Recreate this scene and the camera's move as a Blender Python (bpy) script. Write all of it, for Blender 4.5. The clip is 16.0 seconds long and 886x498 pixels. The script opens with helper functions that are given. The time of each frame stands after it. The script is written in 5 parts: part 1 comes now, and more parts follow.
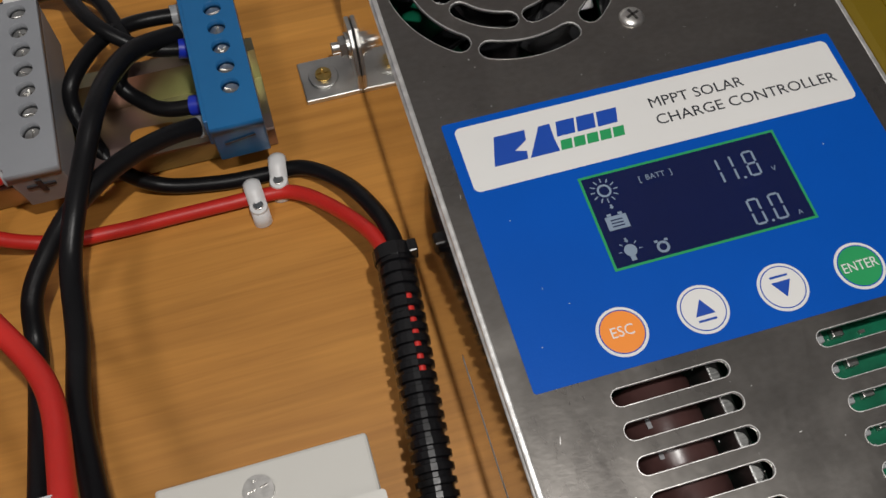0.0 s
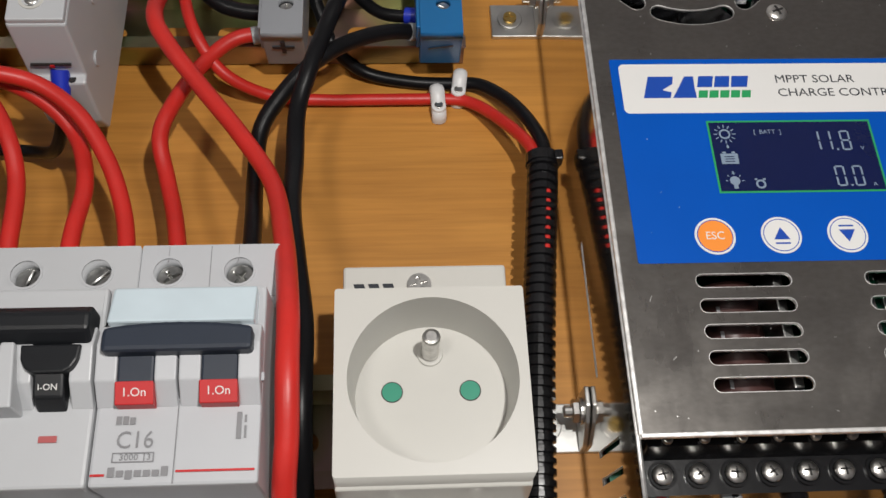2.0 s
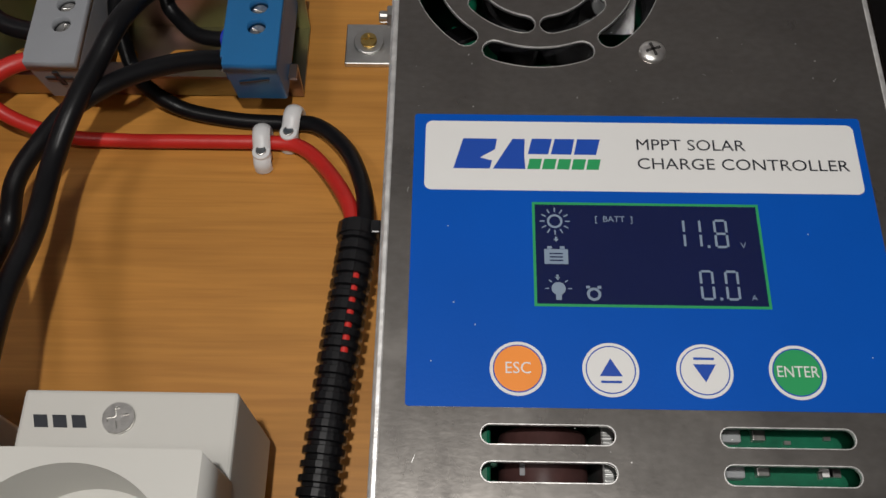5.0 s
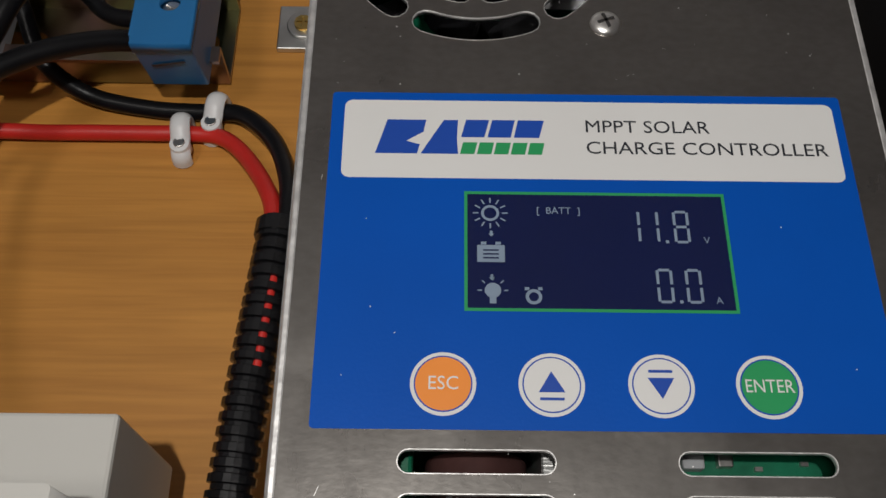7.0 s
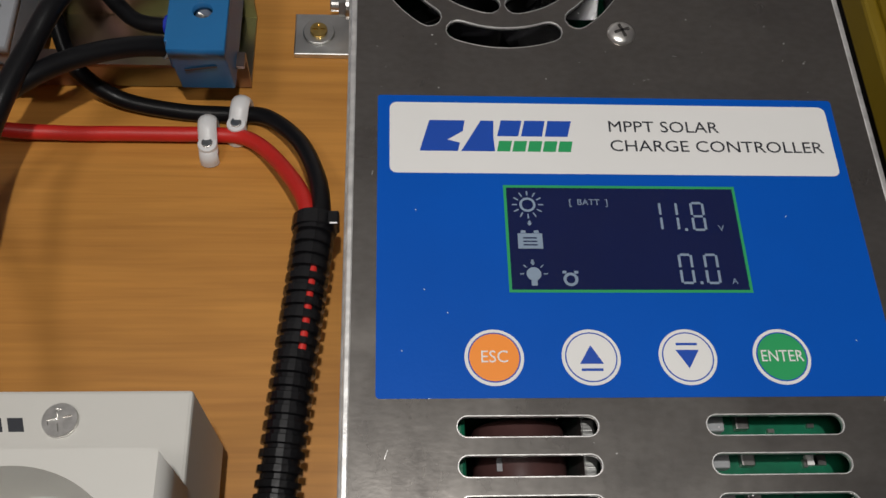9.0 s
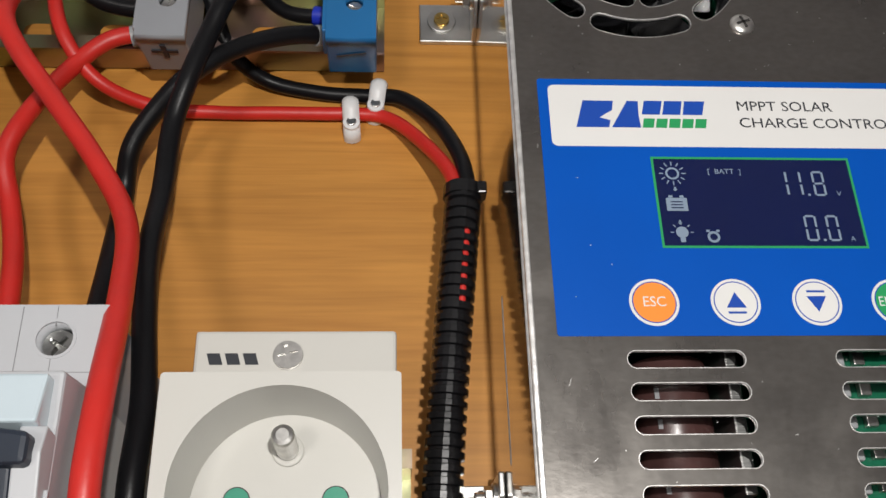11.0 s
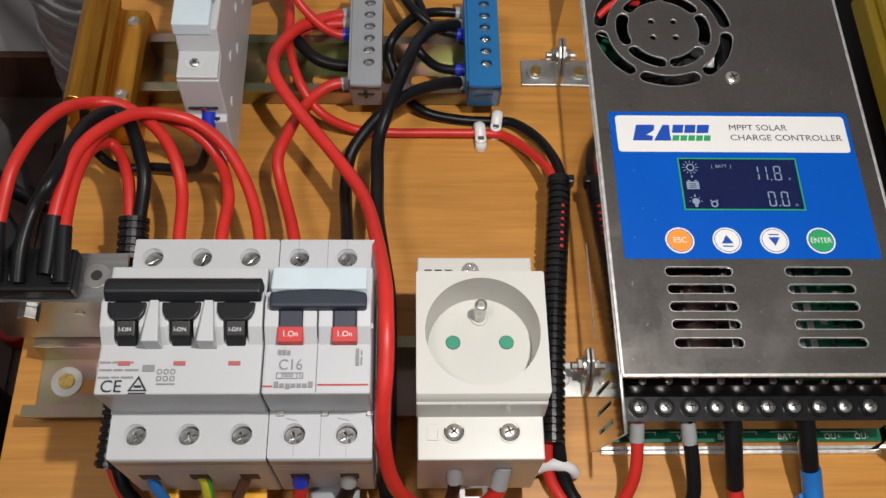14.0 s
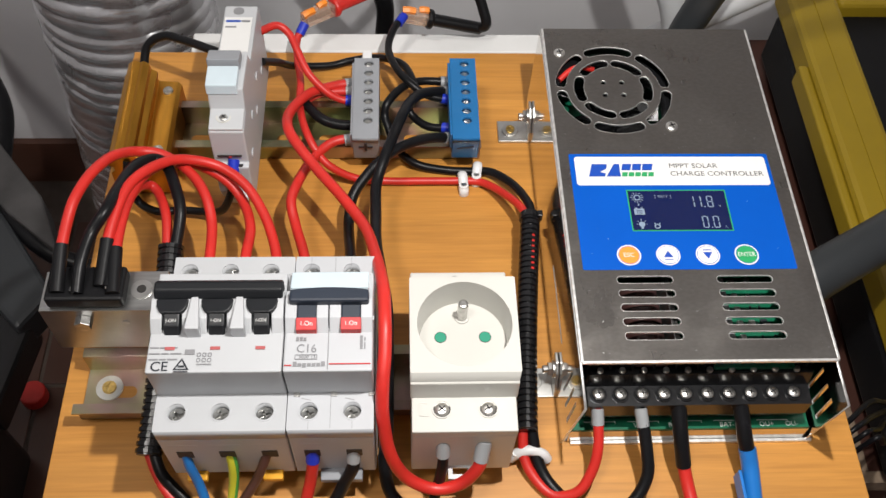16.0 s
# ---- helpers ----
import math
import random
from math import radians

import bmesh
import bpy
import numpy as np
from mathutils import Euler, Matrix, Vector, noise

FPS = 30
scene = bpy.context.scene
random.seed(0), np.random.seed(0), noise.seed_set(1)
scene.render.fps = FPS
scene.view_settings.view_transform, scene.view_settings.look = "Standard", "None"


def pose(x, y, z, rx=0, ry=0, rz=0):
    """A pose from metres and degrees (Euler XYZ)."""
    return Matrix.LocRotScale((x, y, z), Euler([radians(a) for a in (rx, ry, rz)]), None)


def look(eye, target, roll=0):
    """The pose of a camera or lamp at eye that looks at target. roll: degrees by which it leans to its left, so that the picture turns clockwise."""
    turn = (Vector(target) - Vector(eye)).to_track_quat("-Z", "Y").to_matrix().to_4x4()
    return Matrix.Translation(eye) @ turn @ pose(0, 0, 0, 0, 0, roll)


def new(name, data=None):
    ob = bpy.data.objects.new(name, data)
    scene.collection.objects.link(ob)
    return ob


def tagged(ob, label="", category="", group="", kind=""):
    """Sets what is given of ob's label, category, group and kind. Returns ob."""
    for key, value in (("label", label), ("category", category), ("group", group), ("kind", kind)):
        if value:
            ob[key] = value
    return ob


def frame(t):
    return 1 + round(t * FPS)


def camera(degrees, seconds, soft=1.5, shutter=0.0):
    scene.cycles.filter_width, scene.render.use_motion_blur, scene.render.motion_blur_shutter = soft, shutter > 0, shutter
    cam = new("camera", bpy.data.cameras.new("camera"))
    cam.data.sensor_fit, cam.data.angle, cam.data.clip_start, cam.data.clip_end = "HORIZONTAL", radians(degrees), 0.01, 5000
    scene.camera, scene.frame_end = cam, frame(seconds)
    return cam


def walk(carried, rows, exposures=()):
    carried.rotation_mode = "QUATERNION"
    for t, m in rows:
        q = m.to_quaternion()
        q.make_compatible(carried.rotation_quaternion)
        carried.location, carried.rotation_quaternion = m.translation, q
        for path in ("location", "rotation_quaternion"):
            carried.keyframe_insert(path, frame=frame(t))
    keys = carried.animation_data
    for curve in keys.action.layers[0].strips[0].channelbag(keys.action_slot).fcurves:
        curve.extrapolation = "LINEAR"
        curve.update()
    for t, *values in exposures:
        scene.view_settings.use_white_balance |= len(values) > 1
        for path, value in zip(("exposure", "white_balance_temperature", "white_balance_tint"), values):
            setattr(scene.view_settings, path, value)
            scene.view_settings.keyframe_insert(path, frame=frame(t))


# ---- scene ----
cam = camera(50.0, 16.0)
PATH = [
    (0, (-0.369, -1.22, 2.557), (-0.103, -0.369, 0.767), 1.1),
    (0.5, (-0.432, -1.421, 2.766), (-0.206, -0.54, 0.985), 2.3),
    (1, (-0.314, -1.527, 2.742), (-0.155, -0.652, 0.951), 2.1),
    (1.5, (-0.538, -1.666, 2.972), (-0.421, -0.783, 1.182), 2.6),
    (2, (-0.671, -1.807, 2.966), (-0.564, -0.906, 1.183), 5.1),
    (2.5, (-0.609, -1.804, 3.054), (-0.588, -0.936, 1.252), 2.5),
    (3, (-0.527, -1.774, 3.255), (-0.575, -0.965, 1.426), -1.1),
    (3.5, (-0.307, -1.793, 3.592), (-0.393, -0.981, 1.766), -3.7),
    (4, (-0.195, -1.556, 3.097), (-0.244, -0.711, 1.285), -1.5),
    (4.5, (0.021, -1.289, 2.693), (-0.047, -0.459, 0.875), -3.3),
    (5, (0.094, -1.237, 2.498), (0.071, -0.367, 0.698), -0.6),
    (5.2, (0.131, -1.242, 2.498), (0.1, -0.366, 0.7), -1.2),
    (7.3, (0.22, -1.14, 2.213), (0.247, -0.239, 0.428), 2.2),
    (7.5, (0.191, -1.161, 2.248), (0.25, -0.263, 0.462), 3.9),
    (8, (0.113, -1.216, 2.309), (0.232, -0.308, 0.531), 7.0),
    (8.2, (0.078, -1.229, 2.329), (0.2, -0.32, 0.552), 7.1),
    (10.3, (-0.145, -1.387, 2.459), (-0.011, -0.48, 0.682), 7.7),
    (10.5, (-0.289, -1.426, 2.535), (-0.143, -0.527, 0.754), 8.4),
    (11, (-0.38, -1.435, 2.61), (-0.259, -0.559, 0.816), 7.2),
    (11.5, (-0.36, -1.399, 2.594), (-0.293, -0.544, 0.788), 4.5),
    (12, (-0.342, -1.424, 2.712), (-0.309, -0.587, 0.895), 2.6),
    (12.5, (-0.507, -1.622, 2.965), (-0.447, -0.771, 1.156), 4.3),
    (13, (-0.589, -1.88, 3.28), (-0.525, -1.012, 1.479), 4.3),
    (13.5, (-0.688, -2.114, 3.55), (-0.618, -1.234, 1.755), 4.4),
    (14, (-0.843, -2.335, 3.942), (-0.77, -1.425, 2.163), 4.2),
    (14.5, (-0.889, -2.689, 4.487), (-0.801, -1.676, 2.765), 4.2),
    (15, (-0.956, -3.126, 4.973), (-0.862, -2.042, 3.295), 4.0),
    (15.5, (-0.853, -3.109, 4.621), (-0.761, -2.008, 2.954), 3.6),
    (16, (-0.849, -3.032, 4.391), (-0.761, -1.933, 2.722), 3.5),
]
walk(cam, [(t, look([v / 10 for v in eye], [v / 10 for v in target], roll)) for t, eye, target, roll in PATH],
     exposures=[(0, -0.68), (0.5, -0.2), (1, -0.35), (1.5, -0.3), (2, -0.38), (3, -0.22), (3.5, -0.1), (4, -0.2), (4.5, -0.62), (5, -0.74), (7.5, -0.95), (8, -0.82), (10.3, -0.65), (11, -0.28), (11.5, -0.32), (12, -0.48), (12.5, -0.33), (13.5, -0.18), (14.5, -0.02), (15, 0.2), (16, 0.3)])

# ---- light: the torch beside the lens, a dim room lamp, dark room around ----
world = bpy.data.worlds.new("room_gloom")
world.use_nodes = True
world.node_tree.nodes["Background"].inputs[0].default_value = (0.75, 0.85, 1.0, 1)
world.node_tree.nodes["Background"].inputs[1].default_value = 0.032
scene.world = world


def area_lamp(name, eye, target, size, watts, colour):
    lamp = bpy.data.lights.new(name, "AREA")
    lamp.shape, lamp.size, lamp.energy, lamp.color = "DISK", size, watts, colour
    ob = new(name, lamp)
    ob.matrix_world = look(eye, target)
    return ob


torch = bpy.data.lights.new("torch_lamp", "SPOT")
torch.spot_size, torch.spot_blend = radians(142), 0.55
torch.energy, torch.shadow_soft_size, torch.color = 7.3, 0.006, (1.0, 0.97, 0.93)
new("torch_lamp", torch).matrix_world = look((0.005, -0.135, 0.46), (-0.07, -0.035, 0.0))
area_lamp("ceiling_lamp", (-0.6, -0.5, 1.95), (-0.3, -0.2, 0.0), 0.3, 10.0, (1.0, 0.95, 0.9))

# ---- materials ----


def mat(name, colour, rough=0.5, metal=0.0, vary=0.08, scale=60.0, bump=0.1, bump_scale=400.0, stretch=(1, 1, 1), rough_vary=0.0, coat=0.0, spec=0.5):
    m = bpy.data.materials.new(name)
    m.use_nodes = True
    nt = m.node_tree
    b = nt.nodes["Principled BSDF"]
    co = nt.nodes.new("ShaderNodeTexCoord")
    mp = nt.nodes.new("ShaderNodeMapping")
    mp.inputs["Scale"].default_value = stretch
    nt.links.new(co.outputs["Object"], mp.inputs[0])
    n1 = nt.nodes.new("ShaderNodeTexNoise")
    n1.inputs["Scale"].default_value, n1.inputs["Detail"].default_value = scale, 6
    nt.links.new(mp.outputs[0], n1.inputs["Vector"])
    ramp = nt.nodes.new("ShaderNodeMapRange")
    ramp.inputs["From Min"].default_value, ramp.inputs["From Max"].default_value = 0.3, 0.7
    ramp.inputs["To Min"].default_value, ramp.inputs["To Max"].default_value = 1 - vary, 1 + vary
    nt.links.new(n1.outputs["Fac"], ramp.inputs["Value"])
    mul = nt.nodes.new("ShaderNodeVectorMath")
    mul.operation = "SCALE"
    mul.inputs[0].default_value = colour
    nt.links.new(ramp.outputs[0], mul.inputs["Scale"])
    nt.links.new(mul.outputs[0], b.inputs["Base Color"])
    b.inputs["Metallic"].default_value, b.inputs["Roughness"].default_value = metal, rough
    b.inputs["Coat Weight"].default_value, b.inputs["Specular IOR Level"].default_value = coat, spec
    if rough_vary:
        rr = nt.nodes.new("ShaderNodeMapRange")
        rr.inputs["From Min"].default_value, rr.inputs["From Max"].default_value = 0.3, 0.7
        rr.inputs["To Min"].default_value, rr.inputs["To Max"].default_value = rough - rough_vary, rough + rough_vary
        n3 = nt.nodes.new("ShaderNodeTexNoise")
        n3.inputs["Scale"].default_value, n3.inputs["Detail"].default_value = scale * 0.4, 4
        nt.links.new(co.outputs["Object"], n3.inputs["Vector"])
        nt.links.new(n3.outputs["Fac"], rr.inputs["Value"])
        nt.links.new(rr.outputs[0], b.inputs["Roughness"])
    if bump:
        n2 = nt.nodes.new("ShaderNodeTexNoise")
        n2.inputs["Scale"].default_value, n2.inputs["Detail"].default_value = bump_scale, 3
        nt.links.new(mp.outputs[0], n2.inputs["Vector"])
        bu = nt.nodes.new("ShaderNodeBump")
        bu.inputs["Strength"].default_value, bu.inputs["Distance"].default_value = bump, 0.0004
        nt.links.new(n2.outputs["Fac"], bu.inputs["Height"])
        nt.links.new(bu.outputs[0], b.inputs["Normal"])
    return m


def wood_mat():
    m = mat("beech_laminate", (0.53, 0.238, 0.044), 0.48, 0, 0.10, 9, 0.05, 500, (1, 6, 6))
    nt = m.node_tree
    b = nt.nodes["Principled BSDF"]
    mul = b.inputs["Base Color"].links[0].from_node
    co = next(n for n in nt.nodes if n.bl_idname == "ShaderNodeTexCoord")
    mp = nt.nodes.new("ShaderNodeMapping")
    mp.inputs["Scale"].default_value = (22, 520, 520)
    nt.links.new(co.outputs["Object"], mp.inputs[0])
    n = nt.nodes.new("ShaderNodeTexNoise")
    n.inputs["Scale"].default_value, n.inputs["Detail"].default_value, n.inputs["Distortion"].default_value = 1.0, 5, 0.6
    nt.links.new(mp.outputs[0], n.inputs["Vector"])
    mp2 = nt.nodes.new("ShaderNodeMapping")
    mp2.inputs["Scale"].default_value = (7, 130, 130)
    nt.links.new(co.outputs["Object"], mp2.inputs[0])
    w = nt.nodes.new("ShaderNodeTexNoise")
    w.inputs["Scale"].default_value, w.inputs["Detail"].default_value, w.inputs["Distortion"].default_value = 1.0, 3, 1.5
    nt.links.new(mp2.outputs[0], w.inputs["Vector"])
    add = nt.nodes.new("ShaderNodeMath")
    add.operation = "ADD"
    nt.links.new(n.outputs["Fac"], add.inputs[0])
    nt.links.new(w.outputs["Fac"], add.inputs[1])
    cr = nt.nodes.new("ShaderNodeValToRGB")
    cr.color_ramp.elements[0].position, cr.color_ramp.elements[0].color = 0.34, (0.79, 0.75, 0.70, 1)
    cr.color_ramp.elements[1].position, cr.color_ramp.elements[1].color = 0.66, (1.07, 1.08, 1.09, 1)
    half = nt.nodes.new("ShaderNodeMath")
    half.operation = "MULTIPLY"
    half.inputs[1].default_value = 0.5
    nt.links.new(add.outputs[0], half.inputs[0])
    nt.links.new(half.outputs[0], cr.inputs[0])
    mx = nt.nodes.new("ShaderNodeVectorMath")
    mx.operation = "MULTIPLY"
    nt.links.new(mul.outputs[0], mx.inputs[0])
    nt.links.new(cr.outputs[0], mx.inputs[1])
    nt.links.new(mx.outputs[0], b.inputs["Base Color"])
    return m


WOOD = wood_mat()


def steel_mat():
    """Rolled sheet: faint rolling streaks, cloudy gloss, and wiped smears."""
    m = mat("brushed_steel", (0.30, 0.282, 0.262), 0.31, 1.0, 0.07, 420, 0.04, 700, (1, 1.6, 1))
    nt = m.node_tree
    b = nt.nodes["Principled BSDF"]
    co = next(n for n in nt.nodes if n.bl_idname == "ShaderNodeTexCoord")
    total = None
    for scale, stretch, low, high in ((38, (1, 1, 1), -0.04, 0.04), (9, (1, 3.5, 1), -0.04, 0.04), (420, (1, 0.3, 1), -0.012, 0.012)):
        mp = nt.nodes.new("ShaderNodeMapping")
        mp.inputs["Scale"].default_value = stretch
        nt.links.new(co.outputs["Object"], mp.inputs[0])
        n = nt.nodes.new("ShaderNodeTexNoise")
        n.inputs["Scale"].default_value, n.inputs["Detail"].default_value, n.inputs["Distortion"].default_value = scale, 5, 0.8
        nt.links.new(mp.outputs[0], n.inputs["Vector"])
        r = nt.nodes.new("ShaderNodeMapRange")
        r.inputs["From Min"].default_value, r.inputs["From Max"].default_value = 0.3, 0.7
        r.inputs["To Min"].default_value, r.inputs["To Max"].default_value = low, high
        nt.links.new(n.outputs["Fac"], r.inputs["Value"])
        add = nt.nodes.new("ShaderNodeMath")
        add.operation = "ADD"
        add.inputs[1].default_value = 0.31
        nt.links.new(r.outputs[0], add.inputs[0])
        if total:
            nt.links.new(total.outputs[0], add.inputs[1])
        total = add
    nt.links.new(total.outputs[0], b.inputs["Roughness"])
    return m


STEEL = steel_mat()
STEEL_SIDE = mat("mill_finish_steel", (0.66, 0.64, 0.61), 0.09, 1.0, 0.08, 25, 0.03, 120, rough_vary=0.03)
EDGE = mat("bright_cut_steel", (0.86, 0.85, 0.83), 0.42, 0.85, 0.2, 300, 0.3, 500)
ZINC = mat("zinc_plate", (0.62, 0.62, 0.60), 0.35, 1.0, 0.15, 120, 0.1, 500, rough_vary=0.1)


def passivated():
    """Zinc with the drifting green, straw and pink tints of yellow passivation."""
    m = mat("yellow_passivated_steel", (1, 1, 1), 0.34, 1.0, 0.12, 60, 0.08, 300, rough_vary=0.06)
    nt = m.node_tree
    b = nt.nodes["Principled BSDF"]
    mul = b.inputs["Base Color"].links[0].from_node
    co = next(n for n in nt.nodes if n.bl_idname == "ShaderNodeTexCoord")
    n = nt.nodes.new("ShaderNodeTexNoise")
    n.inputs["Scale"].default_value, n.inputs["Detail"].default_value = 28, 2
    nt.links.new(co.outputs["Object"], n.inputs["Vector"])
    cr = nt.nodes.new("ShaderNodeValToRGB")
    e = cr.color_ramp.elements
    e[0].position, e[0].color = 0.34, (0.27, 0.32, 0.18, 1)
    e[1].position, e[1].color = 0.66, (0.40, 0.28, 0.25, 1)
    mid = e.new(0.5)
    mid.color = (0.34, 0.31, 0.19, 1)
    nt.links.new(n.outputs["Fac"], cr.inputs[0])
    nt.links.new(cr.outputs[0], mul.inputs[0])
    return m


PASSIV = passivated()
BLUE = mat("blue_polyester_label", (0.0, 0.076, 0.42), 0.45, 0, 0.05, 30, 0.06, 1500, spec=0.16)
WHITE_L = mat("white_label_print", (0.70, 0.695, 0.68), 0.45, 0, 0.02, 30, 0.05, 900)
GREEN_L = mat("green_label_print", (0.02, 0.30, 0.10), 0.4, 0, 0.03)
ORANGE_L = mat("orange_button", (0.85, 0.27, 0.04), 0.4, 0, 0.04)
INK = mat("dark_ink", (0.015, 0.018, 0.025), 0.5, 0, 0.05)
INKBLUE = mat("blue_ink", (0.005, 0.06, 0.38), 0.45, 0, 0.04)
GREYINK = mat("grey_ink", (0.22, 0.22, 0.23), 0.6, 0, 0.05)
LCD = mat("lcd_glass", (0.003, 0.008, 0.055), 0.12, 0, 0.05, coat=0.3)
PLASTIC = mat("light_grey_plastic", (0.465, 0.475, 0.495), 0.42, 0, 0.03, 40, 0.06, 1200)
CREAM = mat("cream_white_plastic", (0.53, 0.52, 0.485), 0.33, 0, 0.02, 30, 0.03, 900)
CREAM2 = mat("aged_white_plastic", (0.465, 0.475, 0.49), 0.4, 0, 0.03, 30, 0.05, 900)
CLEARBLUE = mat("pale_blue_window_plastic", (0.54, 0.63, 0.68), 0.15, 0, 0.05, coat=0.5)
TOGGLE = mat("black_toggle_plastic", (0.010, 0.011, 0.013), 0.42, 0, 0.08, spec=0.3)
TOGGLE2 = mat("slate_toggle_plastic", (0.022, 0.029, 0.044), 0.45, 0, 0.08, spec=0.35)
# muted red of the windows; on the pliers it paints in shade
FADED_OR_SHADED_RED = mat("faded_window_and_shaded_grip_red", (0.42, 0.10, 0.10), 0.45, 0, 0.1)
MATTE = mat("matte_black_plastic", (0.008, 0.008, 0.009), 0.45, 0, 0.1, spec=0.18)
REDP = mat("red_marking_plastic", (0.5, 0.016, 0.018), 0.45, 0, 0.06)
GREY_T = mat("grey_terminal_plastic", (0.26, 0.27, 0.29), 0.42, 0, 0.06)
BLUE_T = mat("blue_terminal_plastic", (0.012, 0.13, 0.33), 0.38, 0, 0.06)
RED_W = mat("red_cable_sheath", (0.55, 0.022, 0.016), 0.42, 0, 0.08, 90, 0.12, 900)
BLACK_W = mat("black_cable_sheath", (0.006, 0.006, 0.007), 0.36, 0, 0.15, 90, 0.12, 900, spec=0.22)
BLUE_W = mat("blue_cable_sheath", (0.01, 0.14, 0.42), 0.4, 0, 0.08)
YEL_W = mat("yellow_green_cable_sheath", (0.50, 0.47, 0.03), 0.4, 0, 0.08)
GREENSTRIPE = mat("green_cable_stripe", (0.05, 0.25, 0.04), 0.4, 0, 0.08)
BROWN_W = mat("brown_cable_sheath", (0.075, 0.03, 0.022), 0.42, 0, 0.1)
FERR_B = mat("blue_ferrule_sleeve", (0.01, 0.03, 0.42), 0.4, 0, 0.06)
FERR_G = mat("grey_ferrule_sleeve", (0.30, 0.31, 0.32), 0.4, 0, 0.06)
RUBBER = mat("black_corrugated_plastic", (0.006, 0.006, 0.007), 0.25, 0, 0.1)
NYLON = mat("white_nylon", (0.70, 0.70, 0.70), 0.4, 0, 0.04)
PCB = mat("green_circuit_board", (0.004, 0.11, 0.055), 0.35, 0, 0.25, 200, 0.1)
SCREWB = mat("bright_nickel_screw", (0.85, 0.83, 0.79), 0.3, 1.0, 0.15, 500, 0.1)
SCREWD = mat("dull_zinc_screw", (0.30, 0.30, 0.29), 0.3, 1.0, 0.3, 400, 0.2)
SCREWM = mat("nickel_screw", (0.52, 0.51, 0.49), 0.33, 1.0, 0.2, 500, 0.1)
BRASS = mat("brass_screw", (0.60, 0.42, 0.14), 0.3, 1.0, 0.2, 500)
# near-black colour painted for the shade in holes, wells and screw recesses
HOLE_SHADE = mat("painted_hole_shade", (0.02, 0.018, 0.017), 0.6, 0, 0.3, 100)
MAROON = mat("maroon_component_tape", (0.06, 0.028, 0.026), 0.3, 0, 0.25, 150)
GOLD = mat("gold_anodised_aluminium", (0.66, 0.32, 0.045), 0.32, 1.0, 0.12, 30, 0.15, 200, (8, 1, 1))
GREENP = mat("green_shutter_plastic", (0.02, 0.24, 0.15), 0.4, 0, 0.06)
ALU = mat("raw_aluminium", (0.46, 0.46, 0.45), 0.35, 1.0, 0.15, 50, 0.2, 200, (1, 12, 1), 0.08)
ORANGEP = mat("orange_lever_plastic", (0.85, 0.25, 0.02), 0.4, 0, 0.05)
YELP = mat("yellow_foot_plastic", (0.75, 0.36, 0.02), 0.4, 0, 0.06)
BLUETAPE = mat("blue_insulating_tape", (0.015, 0.16, 0.50), 0.3, 0, 0.1)
WALL = mat("grey_white_plaster", (0.74, 0.74, 0.76), 0.8, 0, 0.10, 6, 0.2, 60)
TILE = mat("brown_floor_tile", (0.085, 0.036, 0.023), 0.35, 0, 0.25, 14, 0.15, 120, rough_vary=0.1)
GROUT = mat("tile_grout", (0.10, 0.075, 0.06), 0.8, 0, 0.2)
FOIL = mat("aluminium_duct_foil", (0.80, 0.80, 0.82), 0.24, 0.86, 0.12, 40, 1.0, 90, (1, 1, 2), 0.08)
WPAINT = mat("white_painted_wood", (0.68, 0.68, 0.67), 0.5, 0, 0.06, 30, 0.15, 200)
WTUBE = mat("white_painted_metal", (0.62, 0.63, 0.64), 0.4, 0, 0.06)
GTUBE = mat("grey_painted_metal", (0.026, 0.029, 0.032), 0.45, 0, 0.12, 20)
YELLOW = mat("yellow_tool_plastic", (0.32, 0.215, 0.010), 0.45, 0, 0.08, 20)
BLACKP = mat("black_plastic", (0.008, 0.008, 0.009), 0.25, 0, 0.1)
BROWNB = mat("dark_brown_board", (0.06, 0.022, 0.015), 0.45, 0, 0.2, 10, 0.1, 200, (6, 1, 6))
SCUFFED = mat("scuffed_grey_board", (0.055, 0.052, 0.052), 0.7, 0, 0.3, 40, 0.3, 300)
BEIGE = mat("raw_chipboard_edge", (0.22, 0.16, 0.11), 0.8, 0, 0.25, 150, 0.4, 400)


def glow(name, colour, power):
    m = mat(name, colour, 0.4)
    b = m.node_tree.nodes["Principled BSDF"]
    b.inputs["Emission Color"].default_value = (*colour, 1)
    b.inputs["Emission Strength"].default_value = power
    return m


SEG = glow("lcd_segment_glow", (0.20, 0.26, 0.34), 0.10)


def clear_mat():
    m = mat("clear_connector_plastic", (0.8, 0.62, 0.5), 0.12, 0, 0.05)
    m.node_tree.nodes["Principled BSDF"].inputs["Transmission Weight"].default_value = 0.75
    return m


CLEAR = clear_mat()

# ---- mesh helpers (millimetres in, metres out) ----
MM = 0.001


def thing(name, x, y, z, label, category, group="", kind=""):
    ob = new(name)
    ob.empty_display_size = 0.01
    ob.location = (x * MM, y * MM, z * MM)
    return tagged(ob, label, category, group, kind)


def origin_of(parent):
    p, at = parent, Vector((0, 0, 0))
    while p is not None:
        at += p.location
        p = p.parent
    return at


